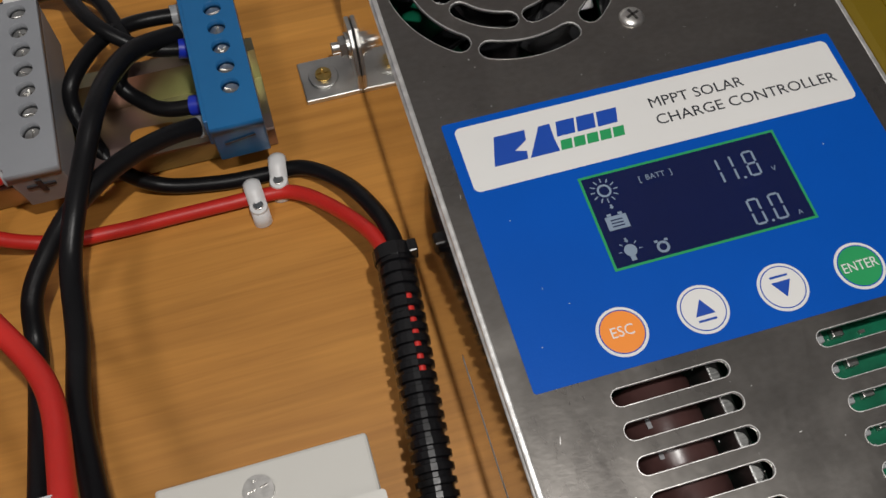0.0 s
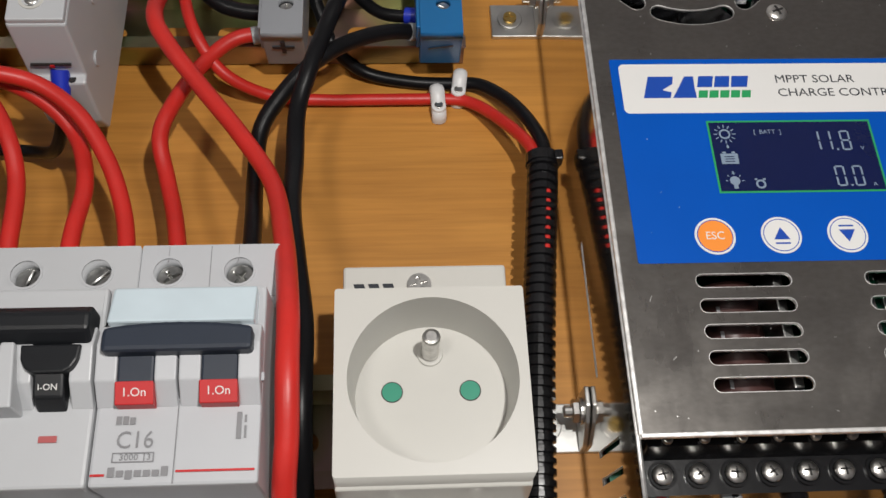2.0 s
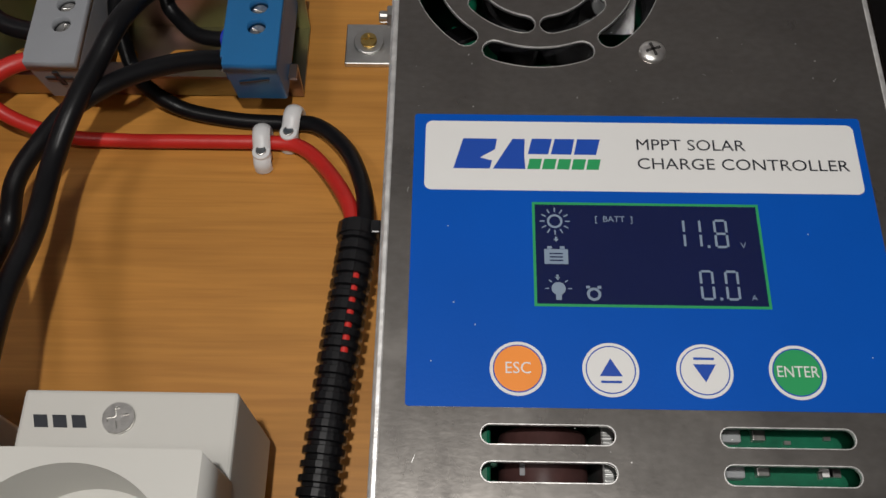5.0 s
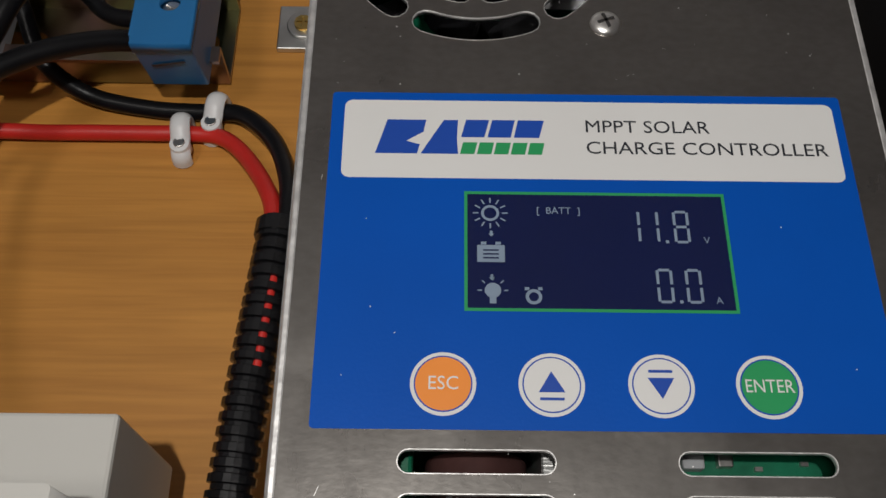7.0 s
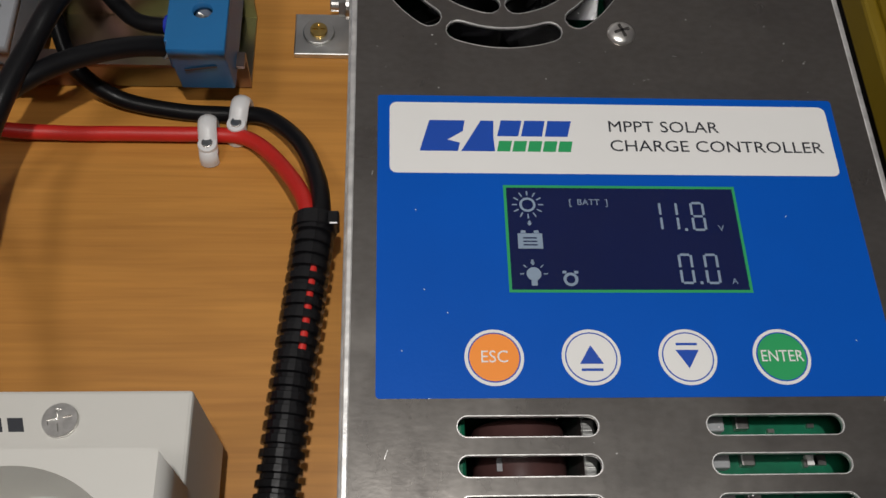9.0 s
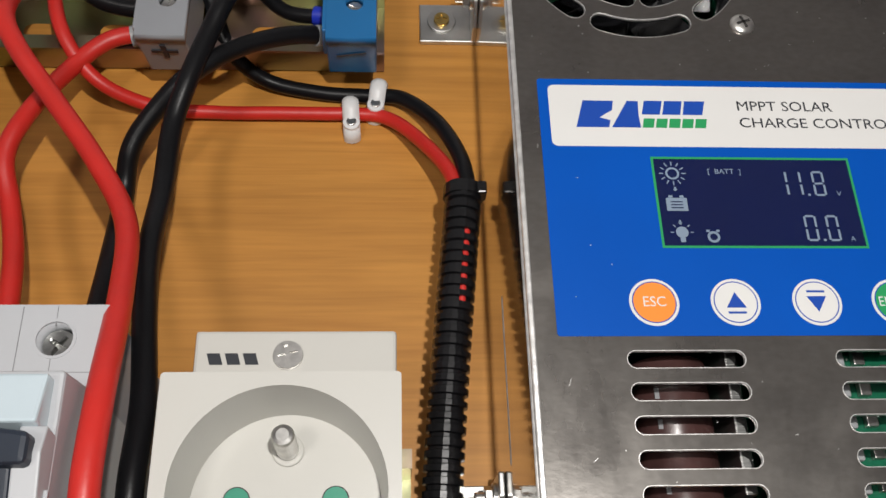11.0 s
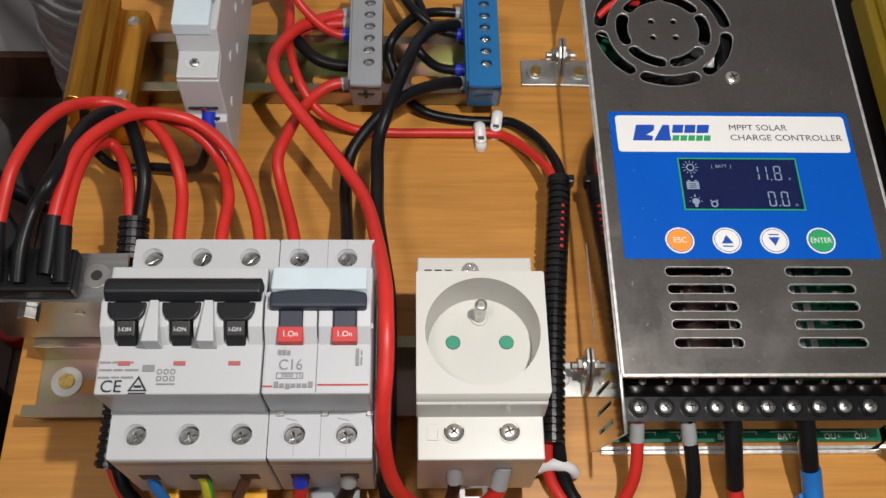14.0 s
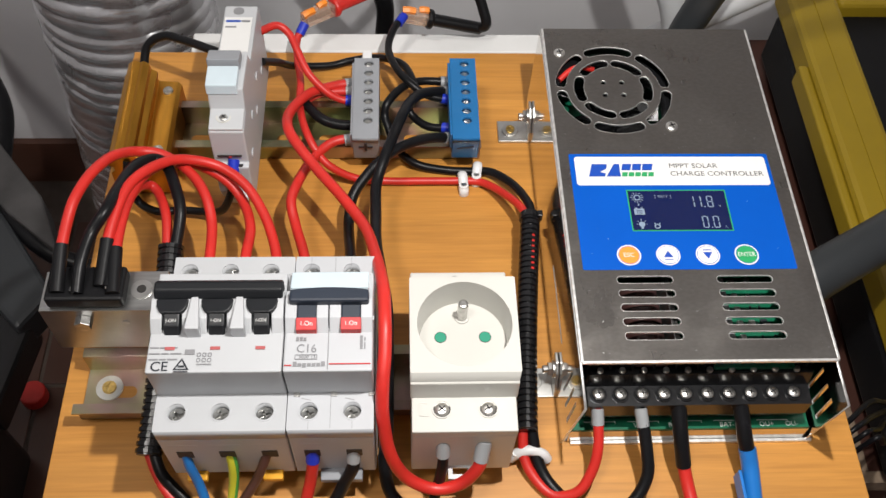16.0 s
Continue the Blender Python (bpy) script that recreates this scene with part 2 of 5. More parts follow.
def part(name, bm, material, parent=None, label="", smooth=False):
    """A bmesh in world millimetres becomes one mesh object under its thing."""
    off = origin_of(parent) if parent else Vector((0, 0, 0))
    for v in bm.verts:
        v.co = v.co * MM - off
    me = bpy.data.meshes.new(name)
    bm.to_mesh(me)
    bm.free()
    me.materials.append(material)
    if smooth:
        me.shade_smooth()
        me.set_sharp_from_angle(angle=radians(40))
    ob = new(name, me)
    if parent:
        ob.parent = parent
    if label:
        ob["label"] = label
    return ob


def box(x0, x1, y0, y1, z0, z1, bevel=0.0, bm=None):
    own = bm is None
    b = bmesh.new()
    r = bmesh.ops.create_cube(b, size=1)
    for v in r["verts"]:
        v.co = Vector((x0 + (v.co.x + 0.5) * (x1 - x0), y0 + (v.co.y + 0.5) * (y1 - y0), z0 + (v.co.z + 0.5) * (z1 - z0)))
    if bevel:
        bmesh.ops.bevel(b, geom=b.edges[:], offset=bevel, segments=2, affect="EDGES", profile=0.5)
    return b if own else merge(bm, b)


def merge(a, b):
    me = bpy.data.meshes.new("tmp")
    b.to_mesh(me)
    b.free()
    a.from_mesh(me)
    bpy.data.meshes.remove(me)
    return a


def cyl(x, y, z, r, h, axis="z", seg=24, r2=None, bevel=0.0):
    """A cylinder whose base centre is at x, y, z and which rises h along the axis."""
    b = bmesh.new()
    bmesh.ops.create_cone(b, cap_ends=True, segments=seg, radius1=r, radius2=r if r2 is None else r2, depth=abs(h))
    if bevel:
        caps = [e for e in b.edges if abs(e.verts[0].co.z - e.verts[1].co.z) < 1e-6]
        bmesh.ops.bevel(b, geom=caps, offset=bevel, segments=2, affect="EDGES", profile=0.5)
    turn = {"z": Matrix(), "x": Matrix.Rotation(radians(90), 4, "Y"), "y": Matrix.Rotation(radians(-90), 4, "X")}[axis]
    go = {"z": (0, 0, h / 2), "x": (h / 2, 0, 0), "y": (0, h / 2, 0)}[axis]
    bmesh.ops.transform(b, matrix=Matrix.Translation(Vector((x, y, z)) + Vector(go)) @ turn, verts=b.verts)
    return b


def prism_x(profile, x0, x1, bevel=0.0):
    """A (y, z) outline pushed along x."""
    b = bmesh.new()
    f = b.faces.new([b.verts.new((x0, y, z)) for y, z in profile])
    r = bmesh.ops.extrude_face_region(b, geom=[f])
    for v in r["geom"]:
        if isinstance(v, bmesh.types.BMVert):
            v.co.x = x1
    bmesh.ops.recalc_face_normals(b, faces=b.faces[:])
    if bevel:
        bmesh.ops.bevel(b, geom=b.edges[:], offset=bevel, segments=2, affect="EDGES", profile=0.5)
    return b


def prism_y(profile, y0, y1, bevel=0.0):
    b = prism_x(profile, y0, y1, bevel)
    for v in b.verts:
        v.co = Vector((v.co.y, v.co.x, v.co.z))
    bmesh.ops.recalc_face_normals(b, faces=b.faces[:])
    return b


def prism_z(outline, z0, z1, bevel=0.0):
    b = prism_x(outline, z0, z1, bevel)
    for v in b.verts:
        v.co = Vector((v.co.y, v.co.z, v.co.x))
    bmesh.ops.recalc_face_normals(b, faces=b.faces[:])
    return b


def smooth_line(points, step=1.6):
    """A Catmull-Rom line through the points."""
    p = [Vector(q) for q in points]
    p = [p[0] * 2 - p[1]] + p + [p[-1] * 2 - p[-2]]
    out = []
    for i in range(1, len(p) - 2):
        n = max(2, int((p[i + 1] - p[i]).length / step))
        for k in range(n):
            t = k / n
            a, b, c, d = p[i - 1], p[i], p[i + 1], p[i + 2]
            out.append(0.5 * (2 * b + (c - a) * t + (2 * a - 5 * b + 4 * c - d) * t * t + (3 * b - a - 3 * c + d) * t ** 3))
    out.append(p[-2])
    return out


def tube(points, radius, seg=12, step=1.6, waves=None):
    """A tube along a smooth line. waves = (pitch, depth, crest share) makes it corrugated."""
    line = smooth_line(points, step)
    b = bmesh.new()
    rings, side, run = [], None, 0.0
    for i, c in enumerate(line):
        along = (line[min(i + 1, len(line) - 1)] - line[max(i - 1, 0)]).normalized()
        if side is None:
            side = along.orthogonal().normalized()
        side = (side - along * side.dot(along)).normalized()
        up = along.cross(side)
        run += (c - line[i - 1]).length if i else 0
        r = radius
        if waves:
            r -= waves[1] if (run / waves[0]) % 1.0 > waves[2] else 0.0
        rings.append([b.verts.new(c + side * r * math.cos(2 * math.pi * k / seg) + up * r * math.sin(2 * math.pi * k / seg)) for k in range(seg)])
    for q, w in zip(rings, rings[1:]):
        for k in range(seg):
            b.faces.new((q[k], q[(k + 1) % seg], w[(k + 1) % seg], w[k]))
    b.faces.new(rings[0][::-1])
    b.faces.new(rings[-1])
    bmesh.ops.recalc_face_normals(b, faces=b.faces[:])
    return b


def text_mesh(body, size, x, y, z, turn=0.0, align="CENTER", thick=0.02, wide=1.0):
    """Letters in the built-in font as a bmesh lying on the plane z."""
    cu = bpy.data.curves.new("letters", "FONT")
    cu.body, cu.size, cu.align_x, cu.align_y, cu.extrude, cu.resolution_u = body, size, align, "CENTER", thick, 3
    ob = new("letters", cu)
    me = bpy.data.meshes.new_from_object(ob.evaluated_get(bpy.context.evaluated_depsgraph_get()))
    b = bmesh.new()
    b.from_mesh(me)
    bpy.data.objects.remove(ob)
    bpy.data.curves.remove(cu)
    bpy.data.meshes.remove(me)
    bmesh.ops.transform(b, matrix=Matrix.Translation((x, y, z)) @ Matrix.Rotation(radians(turn), 4, "Z") @ Matrix.Diagonal((wide, 1, 1, 1)), verts=b.verts)
    return b


def sheet(outer, holes, z, thick):
    """A flat sheet with holes through it: (x, y) outlines, its top at z."""
    cu = bpy.data.curves.new("cut_sheet", "CURVE")
    cu.dimensions, cu.fill_mode, cu.extrude = "2D", "BOTH", thick / 2
    for loop in [outer] + holes:
        s = cu.splines.new("POLY")
        s.points.add(len(loop) - 1)
        for p, (x, y) in zip(s.points, loop):
            p.co = (x, y, 0, 1)
        s.use_cyclic_u = True
    ob = new("cut_sheet", cu)
    me = bpy.data.meshes.new_from_object(ob.evaluated_get(bpy.context.evaluated_depsgraph_get()))
    b = bmesh.new()
    b.from_mesh(me)
    bpy.data.objects.remove(ob)
    bpy.data.curves.remove(cu)
    bpy.data.meshes.remove(me)
    bmesh.ops.remove_doubles(b, verts=b.verts[:], dist=0.0005)
    for v in b.verts:
        v.co.z += z - thick / 2
    return b


def rounded(x0, x1, y0, y1, r, n=6):
    out = []
    for cx, cy, a in ((x1 - r, y1 - r, 0), (x0 + r, y1 - r, 90), (x0 + r, y0 + r, 180), (x1 - r, y0 + r, 270)):
        out += [(cx + r * math.cos(radians(a + 90 * k / n)), cy + r * math.sin(radians(a + 90 * k / n))) for k in range(n + 1)]
    return out


def arc_slot(cx, cy, r, half, a0, a1, n=12):
    """A curved slot with round ends."""
    out = [(cx + (r + half) * math.cos(radians(a)), cy + (r + half) * math.sin(radians(a))) for a in np.linspace(a0, a1, n)]
    ex, ey = cx + r * math.cos(radians(a1)), cy + r * math.sin(radians(a1))
    out += [(ex + half * math.cos(radians(a1 + k)), ey + half * math.sin(radians(a1 + k))) for k in (30, 60, 90, 120, 150)]
    out += [(cx + (r - half) * math.cos(radians(a)), cy + (r - half) * math.sin(radians(a))) for a in np.linspace(a1, a0, n)]
    ex, ey = cx + r * math.cos(radians(a0)), cy + r * math.sin(radians(a0))
    out += [(ex + half * math.cos(radians(a0 + k)), ey + half * math.sin(radians(a0 + k))) for k in (210, 240, 270, 300, 330)]
    return out


def ring_xy(x, y, r, n=28):
    return [(x + r * math.cos(2 * math.pi * k / n), y + r * math.sin(2 * math.pi * k / n)) for k in range(n)]


def dome_screw(parent, x, y, z, r, turn=0.0, material=None, name="screw"):
    """A bright domed pan head; dark bars paint the shade of its cross."""
    b = bmesh.new()
    bmesh.ops.create_uvsphere(b, u_segments=24, v_segments=12, radius=r)
    bmesh.ops.transform(b, matrix=Matrix.Translation((x, y, z)) @ Matrix.Diagonal((1, 1, 0.42, 1)), verts=b.verts)
    s = part(name, b, material or SCREWB, parent, smooth=True)
    arm, w, top = r * 0.55, r * 0.1, z + r * 0.43
    for a in (turn, turn + 90):
        q = box(-arm, arm, -w, w, -0.3, 0.02)
        bmesh.ops.transform(q, matrix=Matrix.Translation((x, y, top)) @ Matrix.Rotation(radians(a), 4, "Z"), verts=q.verts)
        part("recess", q, HOLE_SHADE, s)
    return s


def screw_head(parent, x, y, z, r, material=None, cross=True, turn=0.0, h=1.2, name="screw"):
    """A pan head with a recessed cross or slot."""
    m = material or SCREWM
    t = radians(turn)
    arm, w = r * 0.7, r * 0.16
    base = [(arm, -w), (arm, w), (w, w), (w, arm), (-w, arm), (-w, w), (-arm, w), (-arm, -w), (-w, -w), (-w, -arm), (w, -arm), (w, -w)] if cross else [(arm * 1.25, -w), (arm * 1.25, w), (-arm * 1.25, w), (-arm * 1.25, -w)]
    hole = [(x + a * math.cos(t) - b * math.sin(t), y + a * math.sin(t) + b * math.cos(t)) for a, b in base]
    bm = sheet(ring_xy(x, y, r, 24), [hole], z + h, h * 0.7)
    merge(bm, cyl(x, y, z, r * 1.02, h * 0.5, "z", 24))
    return part(name, bm, m, parent)

# ---- setting ----
board = thing("mounting_board", 0, 0, -9, "orange beech laminate mounting board carrying the wiring", "board")
part("panel", box(-252.5, 139, -215, 136.5, -18, 0, 0.5), WOOD, board)

floor = part("floor", box(-1500, 1500, -1500, 392, -470, -457), GROUT)
tagged(floor, "brown glazed floor tiles with grey grout", "floor", kind="structure")
wall = part("wall_north", box(-1500, 1500, 392, 450, -457, 1900), WALL)
tagged(wall, "plain grey-white plastered wall", "wall", kind="structure")
tagged(part("baseboard", box(-1500, 1500, 384, 392, -457, -388, 0.8), TILE), "brown tile skirting along the wall", "skirting", kind="structure")
for nm, b in (("wall_south", box(-1500, 1500, -1560, -1500, -457, 1900)), ("wall_west", box(-1560, -1500, -1500, 392, -457, 1900)), ("wall_east", box(1500, 1560, -1500, 392, -457, 1900))):
    tagged(part(nm, b, WALL), "plain grey-white plastered wall", "wall", kind="structure")
tagged(part("ceiling", box(-1560, 1560, -1560, 450, 2002, 2060), WALL), "plain white ceiling", "ceiling", kind="structure")

# ---- charge controller ----
ctl = thing("charge_controller", 51, -20, 15, "steel-cased solar charge controller with blue label and small screen", "controller")
X0, X1, Y0, Y1, ZB, ZT = -5.5, 109.5, -117.0, 90.0, 0.4, 65.5
FX, FY = 29.0, 44.8
holes = []
for a in range(0, 360, 60):
    holes.append(arc_slot(FX, FY, 28.2, 2.9, a + 8, a + 52))
for a in range(0, 360, 60):
    holes.append(arc_slot(FX, FY, 18.6, 2.7, a + 40, a + 80))
for dx, dy in ((-5, 4.5), (5, 4.5), (-5, -4.5), (5, -4.5)):
    holes.append(ring_xy(FX + dx, FY + dy, 1.5, 14))
for i in range(5):
    y = -74.9 - 7.4 * i
    for xa in (15.2, 62.3):
        holes.append(rounded(xa, xa + 26.4, y - 1.95, y + 1.95, 1.9))
cover = part("cover", sheet([(X0, Y0), (X1, Y0), (X1, Y1), (X0, Y1)], holes, ZT, 1.2), STEEL, ctl, "brushed steel cover with fan grille and vent slots")
cover.data.materials.append(EDGE)
for poly in cover.data.polygons:
    if abs(poly.normal.z) < 0.5:
        poly.material_index = 1
for slot, inner in [(rounded(xa - 0.17, xa + 26.57, -74.9 - 7.4 * i - 2.12, -74.9 - 7.4 * i + 2.12, 2.05), rounded(xa, xa + 26.4, -74.9 - 7.4 * i - 1.95, -74.9 - 7.4 * i + 1.95, 1.9)) for i in range(5) for xa in (15.2, 62.3)]:
    part("slot_rim", sheet(slot, [inner], ZT + 0.06, 0.1), EDGE, ctl)
for r, half, a0, a1 in ((28.2, 2.9, 8, 52), (18.6, 2.7, 40, 80)):
    for a in range(0, 360, 60):
        part("grille_rim", sheet(arc_slot(FX, FY, r, half + 0.13, a + a0, a + a1), [arc_slot(FX, FY, r, half, a + a0, a + a1)], ZT + 0.05, 0.1), EDGE, ctl)
part("cover_lip", box(X0 - 0.1, X1 + 0.1, Y0 - 0.8, Y0 + 0.5, ZT - 1.6, ZT + 0.15, 0.3), EDGE, ctl)
for nm, x in (("side_edge", X0 - 0.7), ("side_edge", X1 - 0.7)):
    part(nm, box(x, x + 1.4, Y0, Y1, ZT - 1.6, ZT + 0.14, 0.35), EDGE, ctl)
burr = random.Random(8)
SIDE = [(Y1, ZB), (Y1, ZT - 1.3), (Y0, ZT - 1.3), (-138.5, ZT - 2.2), (-128.6, ZB)] + [(y, ZB + burr.uniform(0.0, 0.25) + (0.9 if k % 2 else 0.0)) for k, y in enumerate(np.arange(-126.0, 88.0, 3.1))]


def side_plate(x, low):
    """A side wall with three slanted vents near the terminals and a burred lower edge; low: where it meets the board."""
    slots = [[(y + 1.6, 23), (y - 0.8, 48), (y - 3.0, 48), (y - 0.6, 23)] for y in (-111.5, -119.5, -127.0)]
    slots.append(rounded(-90, -45, 30.0, 32.4, 1.1))
    b = sheet(SIDE, slots, 0.6, 1.2)
    for v in b.verts:
        v.co = Vector((x + v.co.z + (low - x) * (1 - v.co.y / ZT), v.co.x, v.co.y))
    return b


for x, low in ((X0 - 0.6, X0 - 1.7), (X1 - 0.6, 114.5)):
    w = part("side_wall", side_plate(x, low), STEEL_SIDE, ctl)
    w.data.materials.append(EDGE)
    for poly in w.data.polygons:
        if abs(poly.normal.x) < 0.5:
            poly.material_index = 1
part("back_wall", box(X0, X1, Y1 - 0.6, Y1 + 0.6, ZB, ZT - 1.3), STEEL, ctl)
part("base_plate", box(X0 - 0.5, 114.0, -127.6, Y1, 0.1, 1.2), STEEL, ctl)
part("base_front", box(X0 + 1.0, 112.0, -128.0, -127.2, 1.2, 13.4), STEEL_SIDE, ctl)
part("base_lip", box(X0 + 2.5, 117.0, -129.8, -128.0, 0.1, 2.2, 0.3), EDGE, ctl)
dome_screw(ctl, X0 + 0.3 + 7.6, 71.2, ZT, 3.2, 15)
dome_screw(ctl, 56.2, 18.4, ZT, 3.3, 20)
pcb = part("circuit_board", box(X0 + 2.0, 111.0, -128.3, 82, 13.6, 15.6), PCB, ctl)
for y in (-90.5, -112):
    can = part("capacitor", cyl(29, y, 46, 9.5, 20.5, "y", 32, bevel=1.0), MAROON, ctl, "maroon capacitor can lying flat", smooth=True)
    for k in range(3):
        part("small_print", box(23.5 + 1.6 * k, 24.6 + 1.6 * k, y + 3, y + 5.2 + k, 54.2, 54.35), GREYINK, can)
        part("small_print", box(23.5 + 1.6 * k, 24.6 + 1.6 * k, y + 10, y + 12.6 + k, 54.2, 54.35), GREYINK, can)
part("heat_sink", box(40, 43, -103, -66, 15.6, 57, 0.5), ALU, ctl)
part("transformer", box(12, 17.5, -84, -68, 30, 56, 0.8), PCB, ctl)
db = part("daughter_board", box(58, 95, -114, -62, 50, 52), PCB, ctl)
rng = random.Random(4)
for k in range(6):
    y = -70 - 7.4 * k
    part("component", box(65.6, 69.6, y - 3, y + 2.4, 52, 54.8, 0.4), FERR_G, db)
    part("component", box(72.2, 75.0, y - 2.4, y + 1.8, 52, 54, 0.3), SCREWM, db)
    for q in range(4):
        x = rng.uniform(77, 90)
        w, d = rng.choice([(1.4, 0.8), (2.4, 2.0), (0.8, 1.6), (3.0, 2.4)])
        ya = y + rng.uniform(-3, 2)
        part("chip", box(x, x + w, ya, ya + d, 52, 52.9), rng.choice([INK, INK, SCREWM, WHITE_L]), db)
fan = part("fan_frame", sheet(rounded(FX - 32, FX + 32, FY - 32, FY + 32, 5), [ring_xy(FX, FY, 29.5, 40)], 58, 22), BLACKP, ctl)
part("fan_hub", cyl(FX, FY, 40, 13, 15, "z", 28, bevel=1.5), BLACKP, fan)
for k in range(7):
    b = box(12, 28, -6, 6, 0, 1.2, 0.3)
    bmesh.ops.transform(b, matrix=Matrix.Translation((FX, FY, 48)) @ Matrix.Rotation(k * 2 * math.pi / 7, 4, "Z") @ Matrix.Rotation(radians(35), 4, "X"), verts=b.verts)
    part("blade", b, BLACKP, fan)
part("inner_lead", tube([(2, 58, 58), (8, 63, 60), (14, 66, 60), (22, 68, 56)], 1.6), RED_W, ctl)
part("inner_lead", tube([(4, 24, 56), (10, 18, 58), (18, 14, 56)], 1.4), RED_W, ctl)

# label
ZL = ZT + 0.12
label_ob = part("label", prism_z(rounded(0, 102, -69.5, 0, 0.8), ZL - 0.1, ZL), BLUE, ctl, "blue printed front label")
part("title_panel", prism_z(rounded(2.6, 100.2, -20.0, -1.9, 1.6), ZL, ZL + 0.05), WHITE_L, label_ob)
ZW = ZL + 0.1
# maker's mark as slanted blocks
for outline in ([(9.0, -14.5), (17.2, -14.5), (17.7, -12.4), (15.0, -11.6), (18.4, -9.4), (18.9, -6.6), (11.2, -6.6)],
                [(17.9, -14.5), (25.2, -14.5), (25.0, -10.9), (25.2, -6.6), (22.4, -6.6)],
                [(25.8, -10.6), (30.4, -10.6), (31.4, -6.5), (26.8, -6.5)], [(31.0, -10.6), (35.6, -10.6), (36.5, -6.5), (32.0, -6.5)], [(36.2, -10.6), (41.2, -10.6), (42.3, -6.5), (37.1, -6.5)]):
    part("mark_block", prism_z(outline, ZL + 0.05, ZW), INKBLUE, label_ob)
for k in range(5):
    x = 25.6 + 3.3 * k
    part("mark_block", prism_z([(x, -14.5), (x + 2.8, -14.5), (x + 3.4, -11.8), (x + 0.6, -11.8)], ZL + 0.05, ZW), GREEN_L, label_ob)
part("lettering", text_mesh("MPPT SOLAR", 4.1, 50.2, -7.9, ZW, 0, "LEFT", wide=1.06), INK, label_ob)
part("lettering", text_mesh("CHARGE CONTROLLER", 4.1, 50.2, -12.9, ZW, 0, "LEFT", wide=1.09), INK, label_ob)
screen = part("screen", box(26.9, 75.5, -47.2, -23.4, ZL - 0.05, ZL + 0.06), LCD, label_ob, "dark blue liquid crystal screen")
part("screen_frame", sheet([(26.4, -47.7), (76.0, -47.7), (76.0, -22.9), (26.4, -22.9)], [[(27.0, -47.1), (75.4, -47.1), (75.4, -23.5), (27.0, -23.5)]], ZL + 0.08, 0.1), GREEN_L, label_ob)
ZS = ZL + 0.09
DIGIT = {"1": "bc", "8": "abcdefg", "0": "abcdef", "7": "abc"}


def digit(ch, x, y, w=3.0, h=6.9):
    t = 0.52
    seg = {"a": (x + t, x + w - t, y + h - t, y + h), "g": (x + t, x + w - t, y + h / 2 - t / 2, y + h / 2 + t / 2), "d": (x + t, x + w - t, y, y + t),
           "f": (x, x + t, y + h / 2 + 0.35, y + h - 0.35), "b": (x + w - t, x + w, y + h / 2 + 0.35, y + h - 0.35),
           "e": (x, x + t, y + 0.35, y + h / 2 - 0.35), "c": (x + w - t, x + w, y + 0.35, y + h / 2 - 0.35)}
    for s in DIGIT[ch]:
        part("digit_segment", box(*seg[s], ZS - 0.02, ZS), SEG, screen)


for ch, x in (("1", 56.5), ("1", 60.0), ("8", 65.7)):
    digit(ch, x, -33.6)
for ch, x in (("0", 61.5), ("0", 66.8)):
    digit(ch, x, -45.8)
part("digit_point", box(64.0, 64.6, -33.6, -33.0, ZS - 0.02, ZS), SEG, screen)
part("digit_point", box(65.4, 66.0, -45.8, -45.2, ZS - 0.02, ZS), SEG, screen)
part("lettering", text_mesh("V", 2.0, 71.7, -33.0, ZS, 0, thick=0.005), SEG, screen)
part("lettering", text_mesh("A", 1.8, 72.6, -45.2, ZS, 0, thick=0.005), SEG, screen)
part("lettering", text_mesh("[  BATT  ]", 2.0, 44.2, -27.0, ZS, 0, thick=0.005), SEG, screen)
# icons: sun, battery, bulb, clock
b = sheet(ring_xy(31.3, -27.6, 1.7), [ring_xy(31.3, -27.6, 1.2)], ZS, 0.02)
for k in range(12):
    q = box(2.2, 3.3, -0.14, 0.14, ZS - 0.02, ZS)
    bmesh.ops.transform(q, matrix=Matrix.Translation((31.3, -27.6, 0)) @ Matrix.Rotation(k * math.pi / 6, 4, "Z"), verts=q.verts)
    merge(b, q)
part("sun_icon", b, SEG, screen)
b = box(28.8, 33.9, -37.9, -34.4, ZS - 0.02, ZS)
box(29.5, 30.5, -34.3, -33.7, ZS - 0.02, ZS, bm=b)
box(32.2, 33.2, -34.3, -33.7, ZS - 0.02, ZS, bm=b)
bat = part("battery_icon", b, SEG, screen)
part("icon_line", box(29.9, 32.8, -35.6, -35.3, ZS, ZS + 0.02), LCD, screen)
part("icon_line", box(29.9, 32.8, -36.4, -36.1, ZS, ZS + 0.02), LCD, screen)
part("icon_line", box(29.9, 32.8, -37.2, -36.9, ZS, ZS + 0.02), LCD, screen)
b = cyl(31.6, -43.6, ZS - 0.02, 1.5, 0.02, "z", 20)
box(31.0, 32.2, -46.2, -45.0, ZS - 0.02, ZS, bm=b)
for k in range(5):
    q = box(2.0, 2.8, -0.12, 0.12, ZS - 0.02, ZS)
    bmesh.ops.transform(q, matrix=Matrix.Translation((31.6, -43.6, 0)) @ Matrix.Rotation(k * math.pi / 4, 4, "Z"), verts=q.verts)
    merge(b, q)
part("bulb_icon", b, SEG, screen)
b = sheet(ring_xy(39.0, -44.8, 1.5), [ring_xy(39.0, -44.8, 0.9)], ZS, 0.02)
box(37.4, 38.2, -43.5, -42.9, ZS - 0.02, ZS, bm=b)
